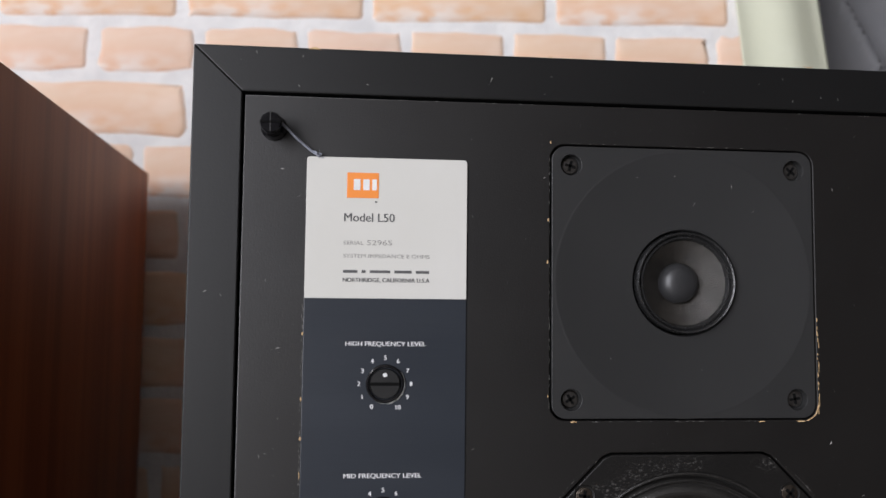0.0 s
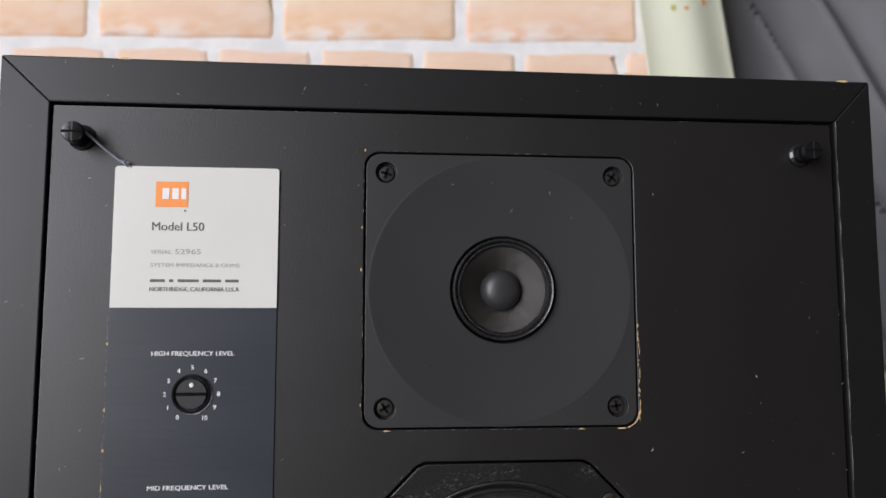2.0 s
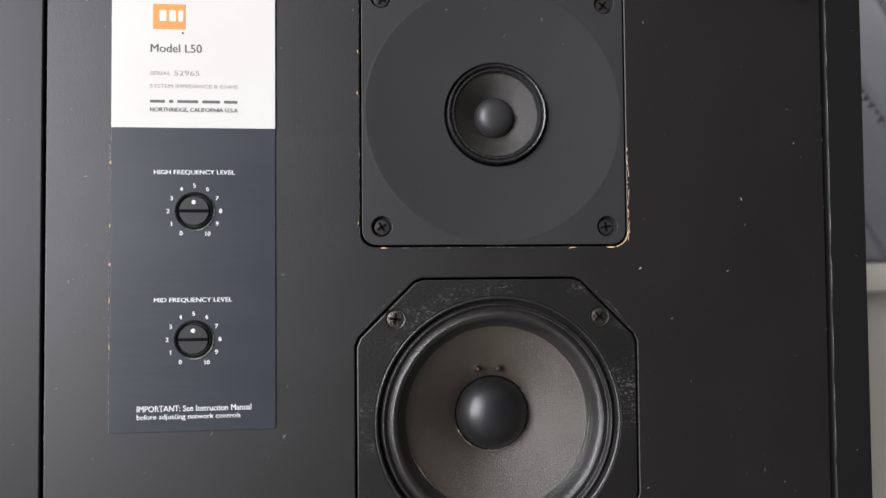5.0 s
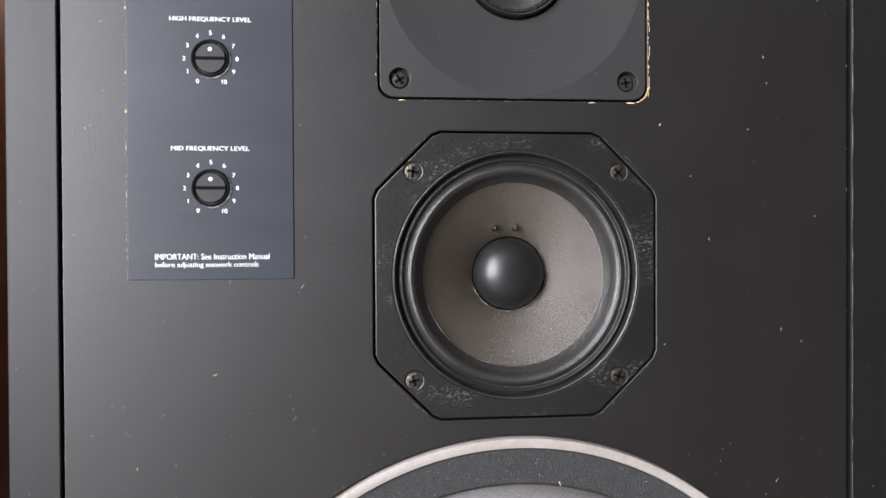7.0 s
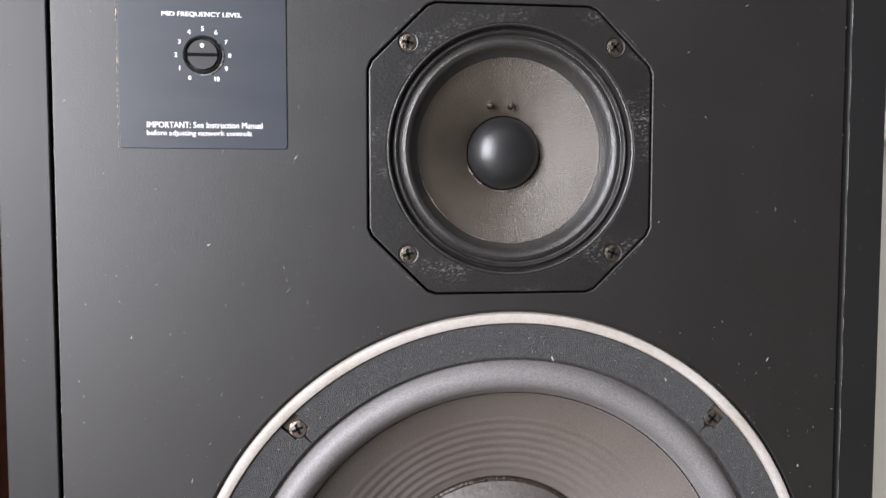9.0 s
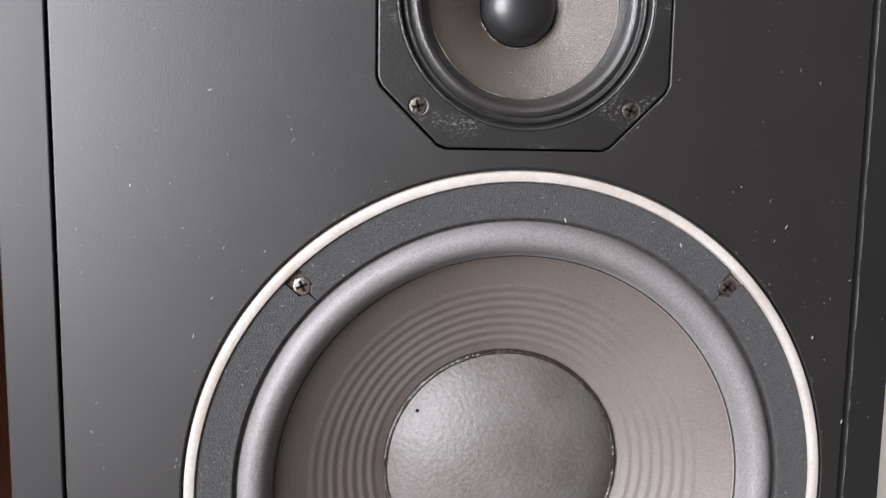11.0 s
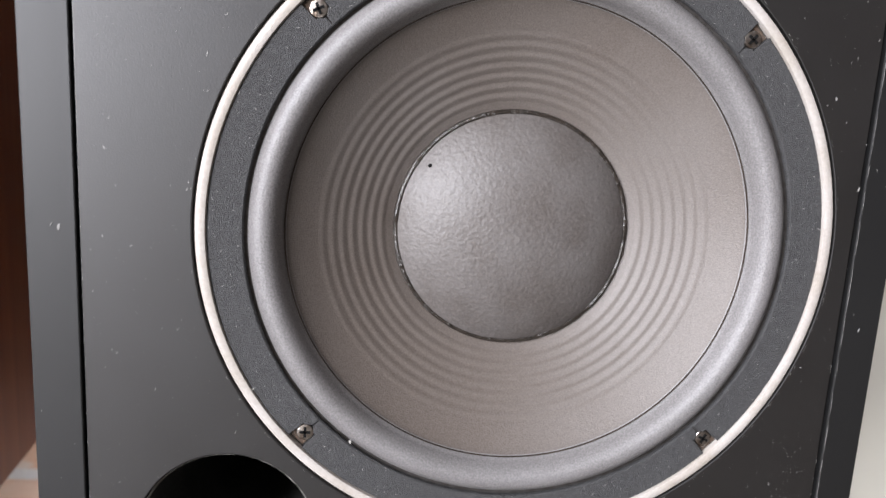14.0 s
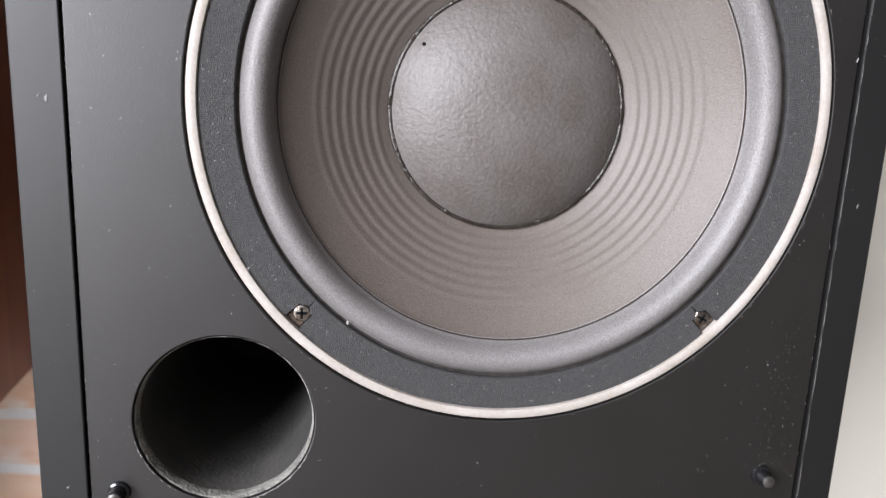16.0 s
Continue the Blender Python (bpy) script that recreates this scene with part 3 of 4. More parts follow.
for kx, kz in ((-0.1048, 0.4649), (-0.1050, 0.4144)):
    for n in range(11):
        a = radians((n - 5) * 30.0)
        rr = 0.0101 if n != 10 else 0.0104
        lettering(str(n), kx + rr * math.sin(a), kz + rr * math.cos(a) - 0.0009, None, 0.0017, M_INKWHITE, label_plate, YB, 0.00006, "numeral", True)
    knob = part("level_knob", lathe_bm([(0.0076, -0.0002), (0.0074, -0.0012), (0.0068, -0.0016), (0.0063, -0.0012), (0.0061, 0.0002), (0.0059, 0.0004), (0.0059, -0.0010), (0.0057, -0.0013), (0, -0.0013)], 64), M_GLOSS, label_plate, "black slotted level control", at=(kx, 0, kz))
    # pale arc on the lower right only: bare metal with the glint painted in
    part("worn_rim", bead_bm(0.0076, -0.0009, 0.0004, ((-115, 40),), 0.00006), M_RIM_GLINT, knob, "rim worn to bare metal, with its glint painted pale", at=(kx, 0, kz))
    part("knob_face", lathe_bm([(0.0058, -0.0010), (0.0056, -0.0015), (0, -0.0015)], 48), M_KNOB, knob, at=(kx, 0, kz))
    # the slot's shade as a black bar just proud of the face
    part("knob_slot", box_bm(-0.0056, 0.0056, -0.0016, -0.0012, -0.0007, 0.0006), M_DARK, knob, at=(kx, 0, kz), smooth=0)
    part("knob_dot", lathe_bm([(0, -0.0019), (0.0008, -0.0018), (0.0009, -0.0013)], 16), M_INKWHITE, knob, "white pointer dot", at=(kx, 0, kz + 0.0034))


# grille pegs
def top_peg(x, z):
    peg = part("grille_peg", lathe_bm([(0.0052, 0.0004), (0.0050, -0.0010), (0.0043, -0.0014), (0.0039, -0.0018), (0.0037, -0.0075), (0.0041, -0.0082), (0.0041, -0.0100), (0.0037, -0.0108), (0, -0.0110)], 48), M_GLOSS, speaker, "black plastic grille peg with a slotted head", at=(x, 0, z))
    # black bar proud of the head, painting the shade of its slot
    part("peg_slot", box_bm(-0.0039, 0.0039, -0.01125, -0.0085, -0.0004, 0.0004), M_DARK, peg, at=(x, 0, z), smooth=0)
    part("peg_seam", box_bm(-0.00025, 0.00025, -0.01115, -0.0095, -0.0036, 0.0036), M_KNOB, peg, at=(x, 0, z), smooth=0)
    return peg


top_peg(-0.1496, 0.5640)
top_peg(0.1452, 0.5633)
for x, z in ((-0.1495, 0.0120), (0.1425, 0.0155)):
    stud = part("grille_stud", lathe_bm([(0.0050, 0.0003), (0.0046, -0.0012), (0.0036, -0.0016), (0.0034, -0.0060), (0.0031, -0.0068), (0, -0.0070)], 40), M_GLOSS, speaker, "broken grille stud with a dark metal tip", at=(x, 0, z))
    part("metal_tip", lathe_bm([(0.0031, -0.0062), (0.0028, -0.0074), (0.0020, -0.0079), (0, -0.0081)], 32), M_BLACKSCREW, stud, at=(x, 0, z))

# thread on the upper peg
def thread_bm(pts, r, twist, phase, n=60):
    bm = bmesh.new()
    rings = []
    for k in range(n + 1):
        u = k / n
        f = u * (len(pts) - 1)
        i = min(int(f), len(pts) - 2)
        c = Vector(pts[i]).lerp(Vector(pts[i + 1]), f - i)
        a = phase + twist * u
        spread = 0.00045 + 0.0009 * max(0, u - 0.85) / 0.15
        c += Vector((math.cos(a) * 0.6, 0.7 * math.sin(a), -math.cos(a) * 0.8)) * spread
        rings.append([bm.verts.new(c + Vector((0.7 * math.cos(b), math.sin(b), 0.7 * math.cos(b))) * r) for b in (i2 * math.pi / 3 for i2 in range(6))])
    for p, q in zip(rings, rings[1:]):
        for k in range(6):
            bm.faces.new((p[k], p[(k + 1) % 6], q[(k + 1) % 6], q[k]))
    return bm


TH = [(-0.1462, -0.0070, 0.5648), (-0.1435, -0.0058, 0.5624), (-0.1405, -0.0040, 0.5596), (-0.1376, -0.0024, 0.5572), (-0.1345, -0.0014, 0.5549), (-0.1324, -0.0014, 0.5539)]
thread = thing("thread", (-0.1462, -0.007, 0.5648), "short twisted grey-blue thread with a frayed end on the peg", "thread")
for ph in (0, 2.1, 4.2):
    part("strand", thread_bm(TH, 0.00042, 17, ph), M_THREAD, thread)
for k in range(6):
    e = (TH[-1][0] + random.uniform(0.0004, 0.002), -0.0012 - random.random() * 0.001, TH[-1][2] + random.uniform(-0.0012, 0.001))
    part("strand", thread_bm([TH[-2], TH[-1], e], 0.00018, 4, k, 14), M_THREAD, thread)


# dust, scratches and chips, and a painted highlight on the right frame edge
def specks_mesh(name, spots, y, parent, mat, label):
    bm = bmesh.new()
    for x, z, ln, wd, ang in spots:
        ca, sa = math.cos(ang), math.sin(ang)
        bend = random.uniform(-0.5, 0.5) if ln < 0.005 else 0.0
        top, bot = [], []
        for k in range(5):
            u = k / 4 - 0.5
            w = wd * (1 - (2 * u) ** 2 * 0.8) * random.uniform(0.5, 1.0)
            px, pz = u * ln, bend * ln * u * u
            for lst, s in ((top, 1), (bot, -1)):
                qx, qz = px, pz + s * w / 2
                lst.append(bm.verts.new((x + qx * ca - qz * sa, y - (0.00018 if 0 < k < 4 else 0.0), z + qx * sa + qz * ca)))
        for k in range(4):
            bm.faces.new((bot[k], bot[k + 1], top[k + 1], top[k]))
    ob = part(name, bm, mat, parent, label)
    ob["kind"] = "stuff"
    return ob


def on_drivers(x, z):
    return (math.hypot(x - WX, z - WZ) < 0.1364 or max(abs(x - MX), abs(z - MZ)) < 0.0595 or max(abs(x - TX), abs(z - TZ)) < 0.0575
            or math.hypot(x - PX, z - PZ) < PR + 0.001 or (LX0 - 0.001 < x < LX1 + 0.001 and LZ0 - 0.001 < z < LZ1 + 0.001))


rnd = random.Random(7)
spots = [(0.159, 0.207, 0.0022, 0.0009, 1.3), (0.128, 0.291, 0.0022, 0.0008, 1.0), (0.143, 0.244, 0.0016, 0.0010, 1.5), (0.130, 0.355, 0.0022, 0.0004, 1.5), (-0.098, 0.3775, 0.0024, 0.0004, 1.2),
         (-0.134, 0.305, 0.0013, 0.0010, 1.4), (-0.104, 0.341, 0.0016, 0.0009, 0.4), (-0.070, 0.3755, 0.0022, 0.0007, 0.9), (-0.112, 0.247, 0.0024, 0.0005, 1.4), (0.077, 0.441, 0.0016, 0.0007, 1.0),
         (-0.146, 0.4785, 0.0020, 0.0006, 0.2), (-0.146, 0.548, 0.0016, 0.0006, 0.1), (0.080, 0.545, 0.0016, 0.0004, 1.8), (0.122, 0.470, 0.0018, 0.0004, 1.9)]
while len(spots) < 950:
    x, z = rnd.uniform(-0.158, 0.158), rnd.uniform(0.012, 0.574)
    dense = 0.25 + (0.5 if x > 0.1 and z < 0.33 else 0) + (0.9 if x > 0.125 and z < 0.10 else 0) + (0.35 if x < -0.06 and z < 0.34 else 0) + (0.5 if abs(x + 0.05) < 0.03 and 0.29 < z < 0.34 else 0)
    if rnd.random() > dense or on_drivers(x, z):
        continue
    big = rnd.random() ** 7
    spots.append((x, z, 0.00024 + 0.0014 * big, 0.00012 + 0.00022 * big, rnd.uniform(0.4, 2.2)))
for k in range(120):
    x, z = rnd.gauss(0.1445, 0.0055), 0.02 + 0.075 * rnd.random() ** 1.4
    if abs(x) < 0.159:
        spots.append((x, z, 0.0002 + 0.0009 * rnd.random() ** 2, 0.0002, rnd.uniform(0, 3)))
specks_mesh("dust_specks", spots, -0.00012, baffle, M_DUST_GLINT, "scattered pale dust specks and short scratches")
edge = []
for k in range(130):
    z = rnd.uniform(0.01, 0.575)
    edge.append((-0.1607 + rnd.uniform(-0.0002, 0.0002), z, rnd.uniform(0.0004, 0.0018), 0.00016, 1.57))
    if k % 4 == 0:
        edge.append((0.1593, rnd.uniform(0.01, 0.57), rnd.uniform(0.0005, 0.0015), 0.00016, 1.57))
for k in range(26):
    edge.append((rnd.uniform(-0.16, 0.16), 0.5767, rnd.uniform(0.0004, 0.0025), 0.00011, 0.0))
for k in range(60):
    a = rnd.uniform(0, 6.28)
    edge.append((WX + 0.1359 * math.cos(a), WZ + 0.1359 * math.sin(a), rnd.uniform(0.0006, 0.002), 0.00018, a + 1.57))
for k in range(40):
    a = rnd.uniform(3.4, 6.0)
    edge.append((PX + (PR + 0.0005) * math.cos(a), PZ + (PR + 0.0005) * math.sin(a), rnd.uniform(0.0008, 0.003), 0.0004, a + 1.57))
for k in range(70):
    edge.append((LX0 - 0.0005 + rnd.uniform(-0.0002, 0.0002), rnd.uniform(LZ0, LZM), rnd.uniform(0.0004, 0.0016), 0.00022, 1.57))
for k in range(34):
    edge.append((TX - 0.0560, rnd.uniform(TZ - 0.052, TZ + 0.05), rnd.uniform(0.0004, 0.0016), 0.0002, 1.57))
    edge.append((rnd.uniform(TX - 0.05, TX + 0.05), TZ + rnd.choice((-0.0556, 0.0558)), rnd.uniform(0.0004, 0.0018), 0.00018, 0.0))
for k in range(60):
    a = radians(rnd.choice((45, 135, 225, 315)) + rnd.uniform(-12, 12))
    edge.append((MX + 0.0668 * math.cos(a), MZ + 0.0668 * math.sin(a), rnd.uniform(0.0003, 0.0011), 0.0002, a + 1.57))
specks_mesh("edge_wear", edge, -0.00010, baffle, M_DUST_GLINT, "pale rubbed edges of the front board")
chips = []
for k in range(20):
    chips.append((TX + 0.0560 + rnd.uniform(-0.0001, 0.0005), 0.4545 + 0.038 * (k / 20) ** 1.15 + rnd.uniform(-0.001, 0.001), rnd.uniform(0.0008, 0.003), rnd.uniform(0.0003, 0.0007), 1.57))
for a in (-70, -55, -42, -30, -18, -8):
    chips.append((TX + 0.0493 + 0.0066 * math.cos(radians(a)), TZ - 0.0490 + 0.0066 * math.sin(radians(a)), 0.0017, 0.0008, radians(a + 90)))
for x, z, ln in ((0.0645, 0.4498, 0.004), (0.048, 0.4498, 0.003), (-0.0407, 0.513, 0.0016), (-0.0405, 0.46, 0.0012), (-0.030, 0.4499, 0.003), (-0.0405, 0.53, 0.0013), (-0.0395, 0.5615, 0.0013)):
    chips.append((x, z, ln, 0.0007, 0 if abs(z - 0.4498) < 0.001 else 1.57))
for z, ln, w in ((0.484, 0.0014, 0.0009), (0.459, 0.0015, 0.0010), (0.444, 0.0013, 0.0011), (0.43, 0.003, 0.0004), (0.412, 0.003, 0.0004)):
    chips.append((LX0 - 0.0004, z, ln, w, 1.57))
specks_mesh("chipped_edge", chips, -0.00014, baffle, M_CHIP, "bare chipboard showing at chipped edges")
fs = [(-0.1685, 0.178, 0.0028, 0.0012, 1.4), (-0.1712, 0.179, 0.0020, 0.0006, 1.0), (0.1685, 0.145, 0.0020, 0.0008, 1.3), (-0.064, 0.586, 0.0022, 0.0005, 1.2), (-0.174, 0.50, 0.0015, 0.0005, 0.3), (-0.170, 0.015, 0.0014, 0.001, 0.8)]
for k in range(34):
    fs.append((rnd.choice((-1, 1)) * rnd.uniform(0.1640, 0.1780), rnd.uniform(0.0, 0.59), rnd.uniform(0.0003, 0.0012), 0.00022, rnd.uniform(0.5, 2.5)))
for k in range(16):
    fs.append((rnd.uniform(-0.17, 0.17), rnd.uniform(0.580, 0.595), rnd.uniform(0.0005, 0.0016), 0.0003, rnd.uniform(0, 3)))
# near-unbroken pale strips paint the light caught by the right frame's inner edge
z = 0.0
while z < 0.572:
    ln = rnd.uniform(0.006, 0.030)
    fs.append((INR + 0.0005, z + ln / 2, ln, rnd.uniform(0.00014, 0.00024) if z < 0.40 else rnd.uniform(0.0002, 0.0003), 1.5708))
    z += ln + rnd.uniform(-0.002, 0.006)
specks_mesh("frame_specks", fs, FRONT - 0.00012, speaker, M_DUST_GLINT, "pale specks on the cabinet edge and a painted highlight along its right inner edge")
specks_mesh("chipped_top_edge", [(-0.1345, 0.5961, 0.0045, 0.0011, 0.0), (0.1655, 0.5960, 0.0055, 0.0014, 0.0), (0.02, 0.5962, 0.003, 0.0006, 0), (0.07, 0.5962, 0.004, 0.0006, 0), (-0.04, 0.5962, 0.002, 0.0006, 0)], FRONT - 0.00014, speaker, M_CHIP, "bare wood chips on the top edge")
tw = []
for x, z in ((0.0225, 0.4705), (0.020, 0.5375), (0.012, 0.549), (0.036, 0.545), (-0.004, 0.548), (0.045, 0.535), (-0.015, 0.475), (0.05, 0.462)):
    k = rnd.random()
    tw.append((x, z, 0.0005 + 0.0013 * k, 0.0002 + 0.0002 * k, rnd.uniform(0.2, 1.9)))
specks_mesh("dust_specks", tw, -0.0007, tweeter, M_DUST_GLINT, "a few pale specks on the plate")
gs = []
for k in range(520):
    a, r = rnd.uniform(0, 6.28), rnd.uniform(0.1150, 0.1288)
    gs.append((r * math.cos(a), r * math.sin(a), 0.0003 + 0.0014 * rnd.random() ** 6, 0.00025, rnd.uniform(0, 3)))
for x, z in ((0.034, 0.293), (-0.094, 0.112), (-0.053, 0.089), (0.083, 0.283)):
    gs.append((x - WX, z - WZ, 0.0022, 0.0009, rnd.uniform(0.6, 2)))
g = specks_mesh("dust_specks", gs, 0.00008, woofer, M_DUST_GLINT, "pale specks on the foam gasket")
g.matrix_basis = Matrix.Translation((WX, 0, WZ))

# ---- wooden twin loudspeaker ----
TWX0, TWX1, TWY0, TWY1, TWZ0, TWZ1 = -0.651, -0.291, 0.025, 0.325, BASE, TOP
twin = thing("loudspeaker", ((TWX0 + TWX1) / 2, 0.11, TWZ0), "red-brown wood veneer loudspeaker cabinet beside the black one", "loudspeaker")
th = 0.019
part("side_panel", box_bm(TWX1 - th, TWX1, TWY0, TWY1, TWZ0, TWZ1, 0.0012), M_WALNUT, twin)
part("side_panel", box_bm(TWX0, TWX0 + th, TWY0, TWY1, TWZ0, TWZ1, 0.0012), M_WALNUT, twin)
part("top_panel", box_bm(TWX0 + th, TWX1 - th, TWY0, TWY1, TWZ1 - th, TWZ1 - 0.0002), M_WALNUT, twin)
part("bottom_panel", box_bm(TWX0 + th, TWX1 - th, TWY0, TWY1, TWZ0 + 0.0002, TWZ0 + th), M_WALNUT, twin)
part("back_panel", box_bm(TWX0 + th, TWX1 - th, TWY1 - 0.012, TWY1 - 0.002, TWZ0 + th, TWZ1 - th), M_FRAME, twin)
part("front_board", box_bm(TWX0 + th, TWX1 - th, TWY0 + 0.010, TWY0 + 0.028, TWZ0 + th, TWZ1 - th), M_BAFFLE, twin)
# the twin is turned a little towards the listener
twin.matrix_basis = Matrix.Translation((TWX1, TWY1, 0)) @ Matrix.Rotation(radians(4.5), 4, "Z") @ Matrix.Translation((-TWX1, -TWY1, 0)) @ twin.matrix_basis


# ---- stands ----
def stand(x0, x1, y0, y1, z1, posts):
    s = thing("speaker_stand", ((x0 + x1) / 2, (y0 + y1) / 2, FLOOR), "low black stand carrying a loudspeaker", "speaker stand", "speaker stands")
    part("top_plate", box_bm(x0, x1, y0, y1, z1 - 0.012, z1, 0.002), M_FRAME, s)
    part("base_plate", box_bm(x0, x1, y0, y1, FLOOR, FLOOR + 0.015, 0.002), M_FRAME, s)
    for px, py in posts:
        part("post", box_bm(px - 0.013, px + 0.013, py - 0.013, py + 0.013, FLOOR + 0.015, z1 - 0.012, 0.002), M_FRAME, s)


stand(-0.16, 0.16, 0.03, 0.26, BASE, ((-0.11, 0.07), (0.11, 0.07), (-0.11, 0.22), (0.11, 0.22)))
stand(-0.60, -0.45, 0.05, 0.26, TWZ0, ((-0.56, 0.09), (-0.49, 0.09), (-0.56, 0.22), (-0.49, 0.22)))

# ---- cloth and curtain beside the wall ----
def sheet(name, xa, xb, z0, z1, depth, mat, nx, nz, label, category, thick):
    verts, faces = [], []
    for j in range(nz + 1):
        for i in range(nx + 1):
            u, v = i / nx, j / nz
            z = z0 + (z1 - z0) * v
            x = xa(z) + (xb(z) - xa(z)) * u
            verts.append((x, depth(x, z, u), z))
    for j in range(nz):
        for i in range(nx):
            a = j * (nx + 1) + i
            faces.append((a, a + 1, a + nx + 2, a + nx + 1))
    me = bpy.data.meshes.new(name)
    me.from_pydata(verts, [], faces)
    ob = finish(name, me, mat, smooth=80)
    so = ob.modifiers.new("thickness", "SOLIDIFY")
    so.thickness, so.offset = thick, 0
    return tagged(ob, label, category)


CLOTH_PIVOT = Vector((-0.075, -0.30, 0.495))
cloth = sheet("hanging_cloth", lambda z: 0.209 - 0.11 * (z - 0.75), lambda z: 0.2955 - 0.14 * (z - 0.75), 0.45, CEIL,
              lambda x, z, u: 0.338 + 0.0035 * math.sin(7.5 * u + 0.6 + 1.5 * (z - 0.75)) + 0.010 * u * u, M_CLOTH, 40, 60, "pale greenish-cream cloth printed with small spots, hanging in soft folds", "cloth", 0.0008)
for x, z, r, m in ((0.238, 0.777, 0.0030, M_PRINT2), (0.2495, 0.7765, 0.0020, M_PRINT1), (0.2670, 0.7850, 0.0032, M_PRINT1), (0.225, 0.823, 0.0035, M_PRINT1), (0.255, 0.840, 0.0035, M_PRINT2)):
    u = (x - (0.209 - 0.11 * (z - 0.75))) / (0.0865 - 0.03 * (z - 0.75))
    y = 0.338 + 0.0035 * math.sin(7.5 * u + 0.6 + 1.5 * (z - 0.75)) + 0.010 * u * u
    part("printed_spot", lathe_bm([(0, -0.0008), (r * 0.7, -0.0008), (r, -0.0005), (r, 0.0)], 14), m, cloth, at=(x, y, z))
cloth.matrix_basis = Matrix.Translation(CLOTH_PIVOT) @ Matrix.Scale(0.93, 4) @ Matrix.Translation(-CLOTH_PIVOT)


# each fold swells towards the window, then turns back: (start, ridge, end)
FOLDS = [(0.10, 0.19, 0.215), (0.215, 0.275, 0.325), (0.325, 0.366, 0.383), (0.383, 0.438, 0.505), (0.505, 0.565, 0.585), (0.585, 0.640, 0.700)]


def fold(x, z, u):
    s = x + 0.64 * (min(z, 1.4) - 0.737) + 0.004 * math.sin(21 * z)
    while s > 0.70:
        s -= 0.60
    for a, m, b in FOLDS:
        if s <= b:
            break
    q = max(0.0, (s - a) / (m - a) if s < m else (b - s) / (b - m))
    return 0.432 - 0.062 * q ** 1.3


sheet("curtain", lambda z: 0.262, lambda z: 1.15, 0.4465, CEIL, fold, M_CURTAIN, 460, 300, "slate-grey curtain gathered in diagonal folds above the sill", "curtain", 0.0012)

# ---- bricks of the wall, last ----
def brick_mesh(w, h, seed):
    """A worn brick face with rounded corners and a wavering outline smeared by the mortar."""
    r = random.Random(seed)
    c = h * 0.12
    pts = []
    for x, z, a in ((w / 2 - c, h / 2 - c, 0), (-w / 2 + c, h / 2 - c, 90), (-w / 2 + c, -h / 2 + c, 180), (w / 2 - c, -h / 2 + c, 270)):
        q = c * r.uniform(0.7, 1.15)
        pts += [(x + q * math.cos(radians(a + k)), z + q * math.sin(radians(a + k))) for k in (0, 45, 90)]
        along = (-1, 0) if a == 0 else (0, -1) if a == 90 else (1, 0) if a == 180 else (0, 1)
        run = (w if along[0] else h) - 2 * c
        bx, bz = pts[-1]
        pts += [(bx + along[0] * run * f, bz + along[1] * run * f) for f in ((0.25, 0.5, 0.75) if along[0] else (0.5,))]
    pts = [(x + r.uniform(-0.0016, 0.0016), z + r.uniform(-0.0016, 0.0016)) for x, z in pts]
    n = len(pts)
    verts = [(x * (1 + 0.003 / w), 0.0016, z * (1 + 0.003 / h)) for x, z in pts] + [(x, -0.0004, z) for x, z in pts] + [(x * (1 - 0.007 / w), -0.0014, z * (1 - 0.007 / h)) for x, z in pts]
    faces = []
    for k in range(n):
        j = (k + 1) % n
        faces += [(k, j, n + j, n + k), (n + k, n + j, 2 * n + j, 2 * n + k)]
    faces.append(tuple(range(2 * n, 3 * n)))
    me = bpy.data.meshes.new("brick")
    me.from_pydata(verts, [], faces)
    me.materials.append(M_BRICK)
    for p in me.polygons:
        p.use_smooth = True
    me.update()
    return me


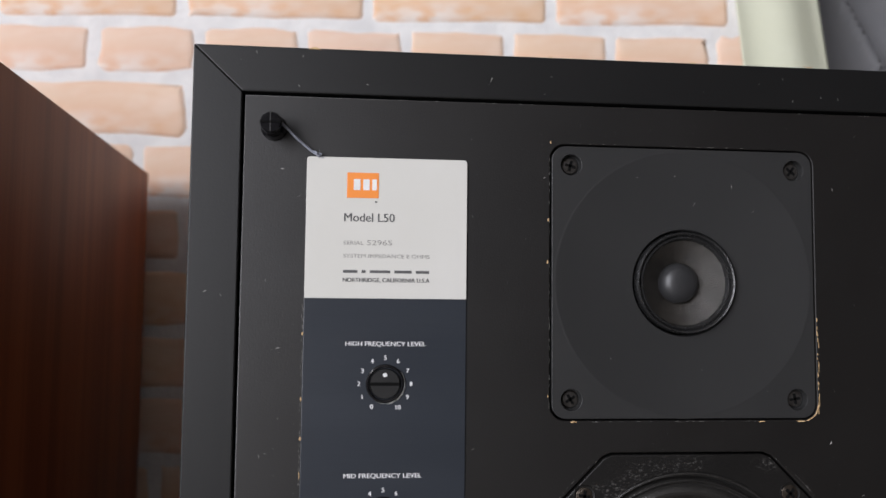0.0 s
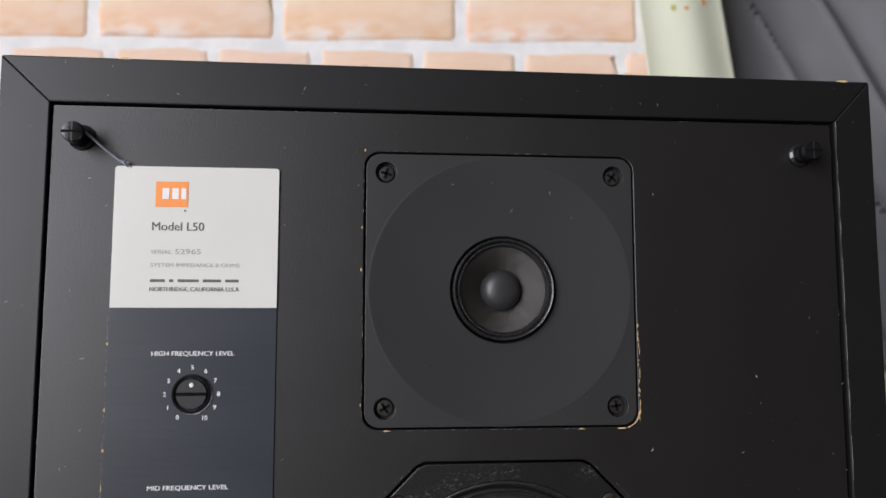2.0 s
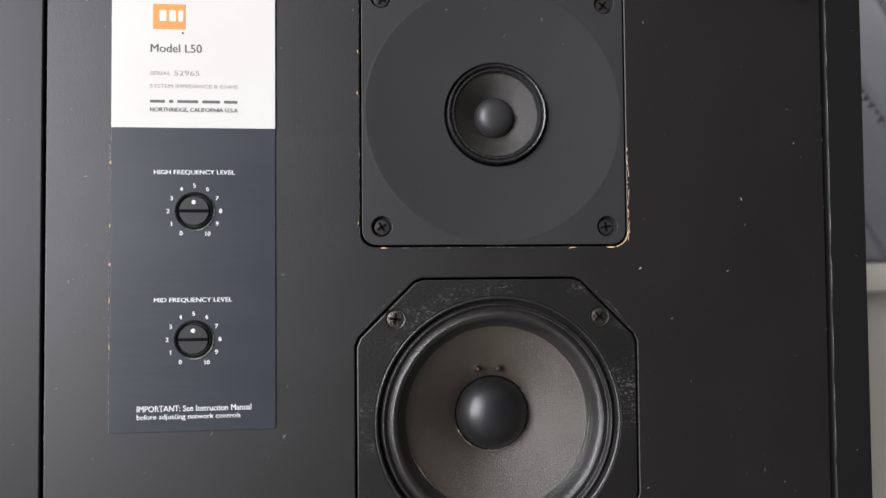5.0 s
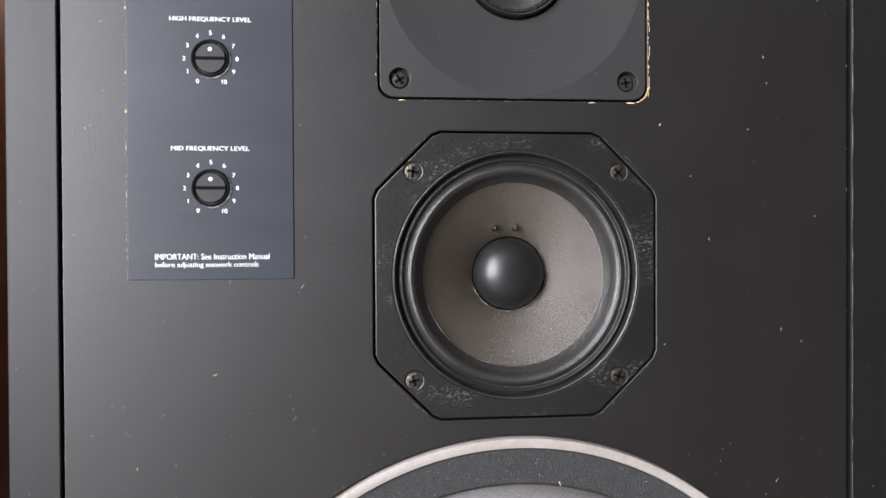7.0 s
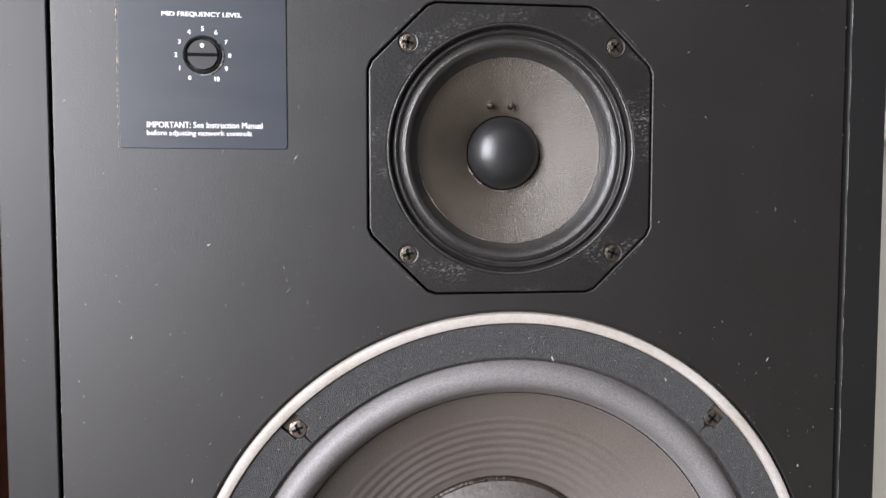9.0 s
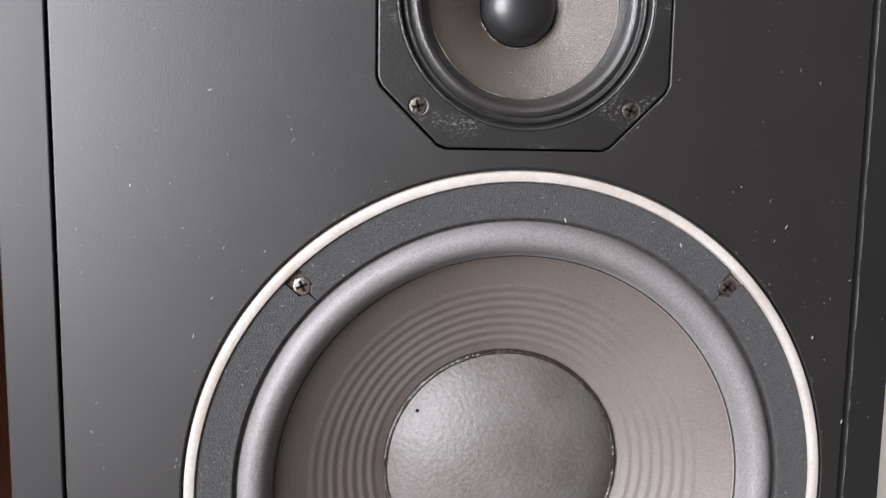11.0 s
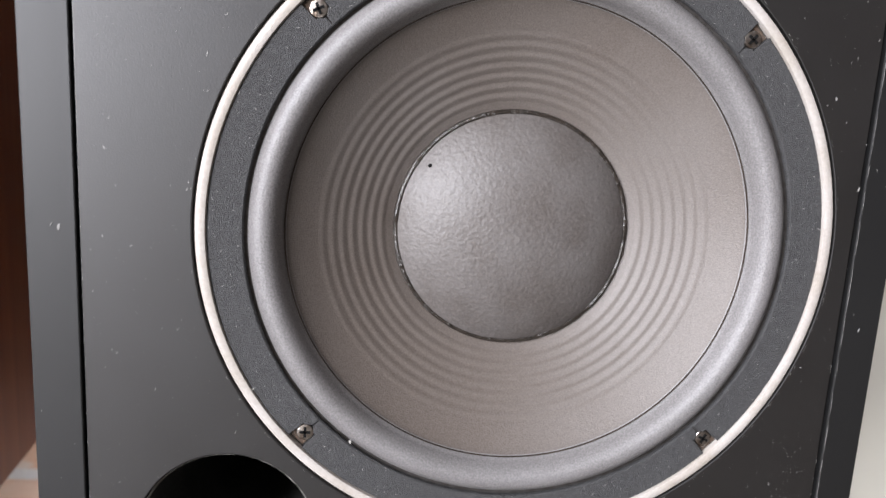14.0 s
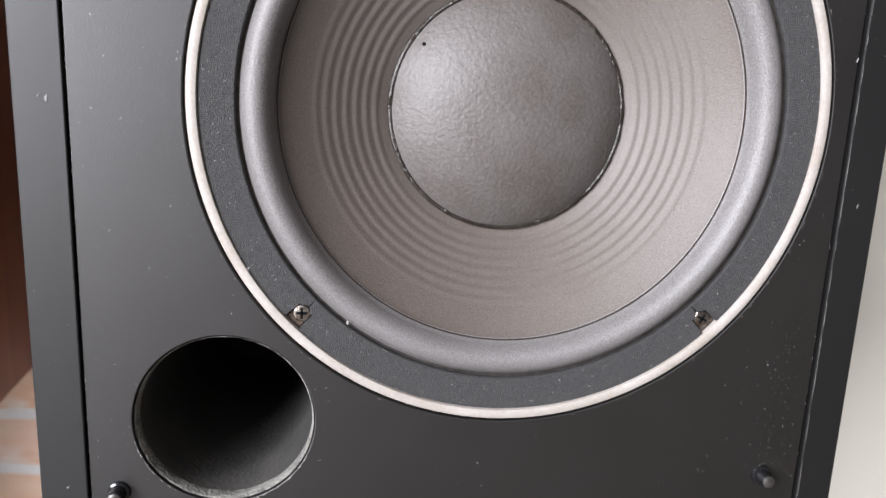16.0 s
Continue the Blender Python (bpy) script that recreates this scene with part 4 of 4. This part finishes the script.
LINES = [0.7308, 0.6838, 0.6290, 0.5760]
while LINES[-1] > FLOOR + 0.05:
    LINES.append(LINES[-1] - 0.0531)
up = [0.7308]
while up[-1] < CEIL - 0.06:
    up.append(up[-1] + 0.0530)
LINES = up[:0:-1] + LINES
STRETCH, HEAD = 0.158, 0.0880
# where the joints of the courses fall along the wall
offs_h = [-0.1080, -0.0680, -0.1020, -0.0900, -0.0620, -0.1100, -0.0800, -0.0250, -0.0610, -0.0900]
offs_s = [-0.1590, -0.1510, -0.1150, -0.1690, -0.1420, -0.1200, -0.1550, -0.1100, -0.1650, -0.1300]
variants = {}
k_top = LINES.index(0.7308)
far_v, far_f = [], []
for k in range(len(LINES) - 1):
    z1, z0 = LINES[k], LINES[k + 1]
    # the course below the first of these lines begins with half-length bricks, then alternate
    d = k - k_top
    short = d % 2 == 0
    pitch = HEAD if short else STRETCH
    j0 = (offs_h if short else offs_s)[(abs(d) // 2) % 10]
    if d == 1:
        j0 = -0.1500
    n0 = math.floor((-2.45 - j0) / pitch)
    x = j0 + n0 * pitch
    while x < 0.010:
        xa, xb = max(x, -2.49), min(x + pitch, 0.017)
        x += pitch
        w, h = xb - xa - 0.0095, z1 - z0 - 0.0105
        if w < 0.015:
            continue
        if xb > -0.80 and z0 < 0.95:
            key = (round(w, 3), round(h, 3), rnd.randrange(4))
            if key not in variants:
                variants[key] = brick_mesh(w, h, int(w * 1e4) * 7 + int(h * 1e4) * 13 + key[2])
            ob = new("brick", variants[key])
            ob.parent = brick_wall
            ob.location = ((xa + xb) / 2, 0.0035 + rnd.uniform(-0.0006, 0.0004), (z0 + z1) / 2)
        else:
            me = brick_mesh(w, h, rnd.randrange(9999))
            b0 = len(far_v)
            c = ((xa + xb) / 2, 0.0035, (z0 + z1) / 2)
            far_v += [tuple(v.co[i] + c[i] for i in range(3)) for v in me.vertices]
            far_f += [tuple(b0 + i for i in p.vertices) for p in me.polygons]
            bpy.data.meshes.remove(me)
me = bpy.data.meshes.new("far_bricks")
me.from_pydata(far_v, [], far_f)
far = finish("far_bricks", me, M_BRICK, None, "peach bricks further along the wall", smooth=50)
far.parent = brick_wall
far["kind"] = "stuff"
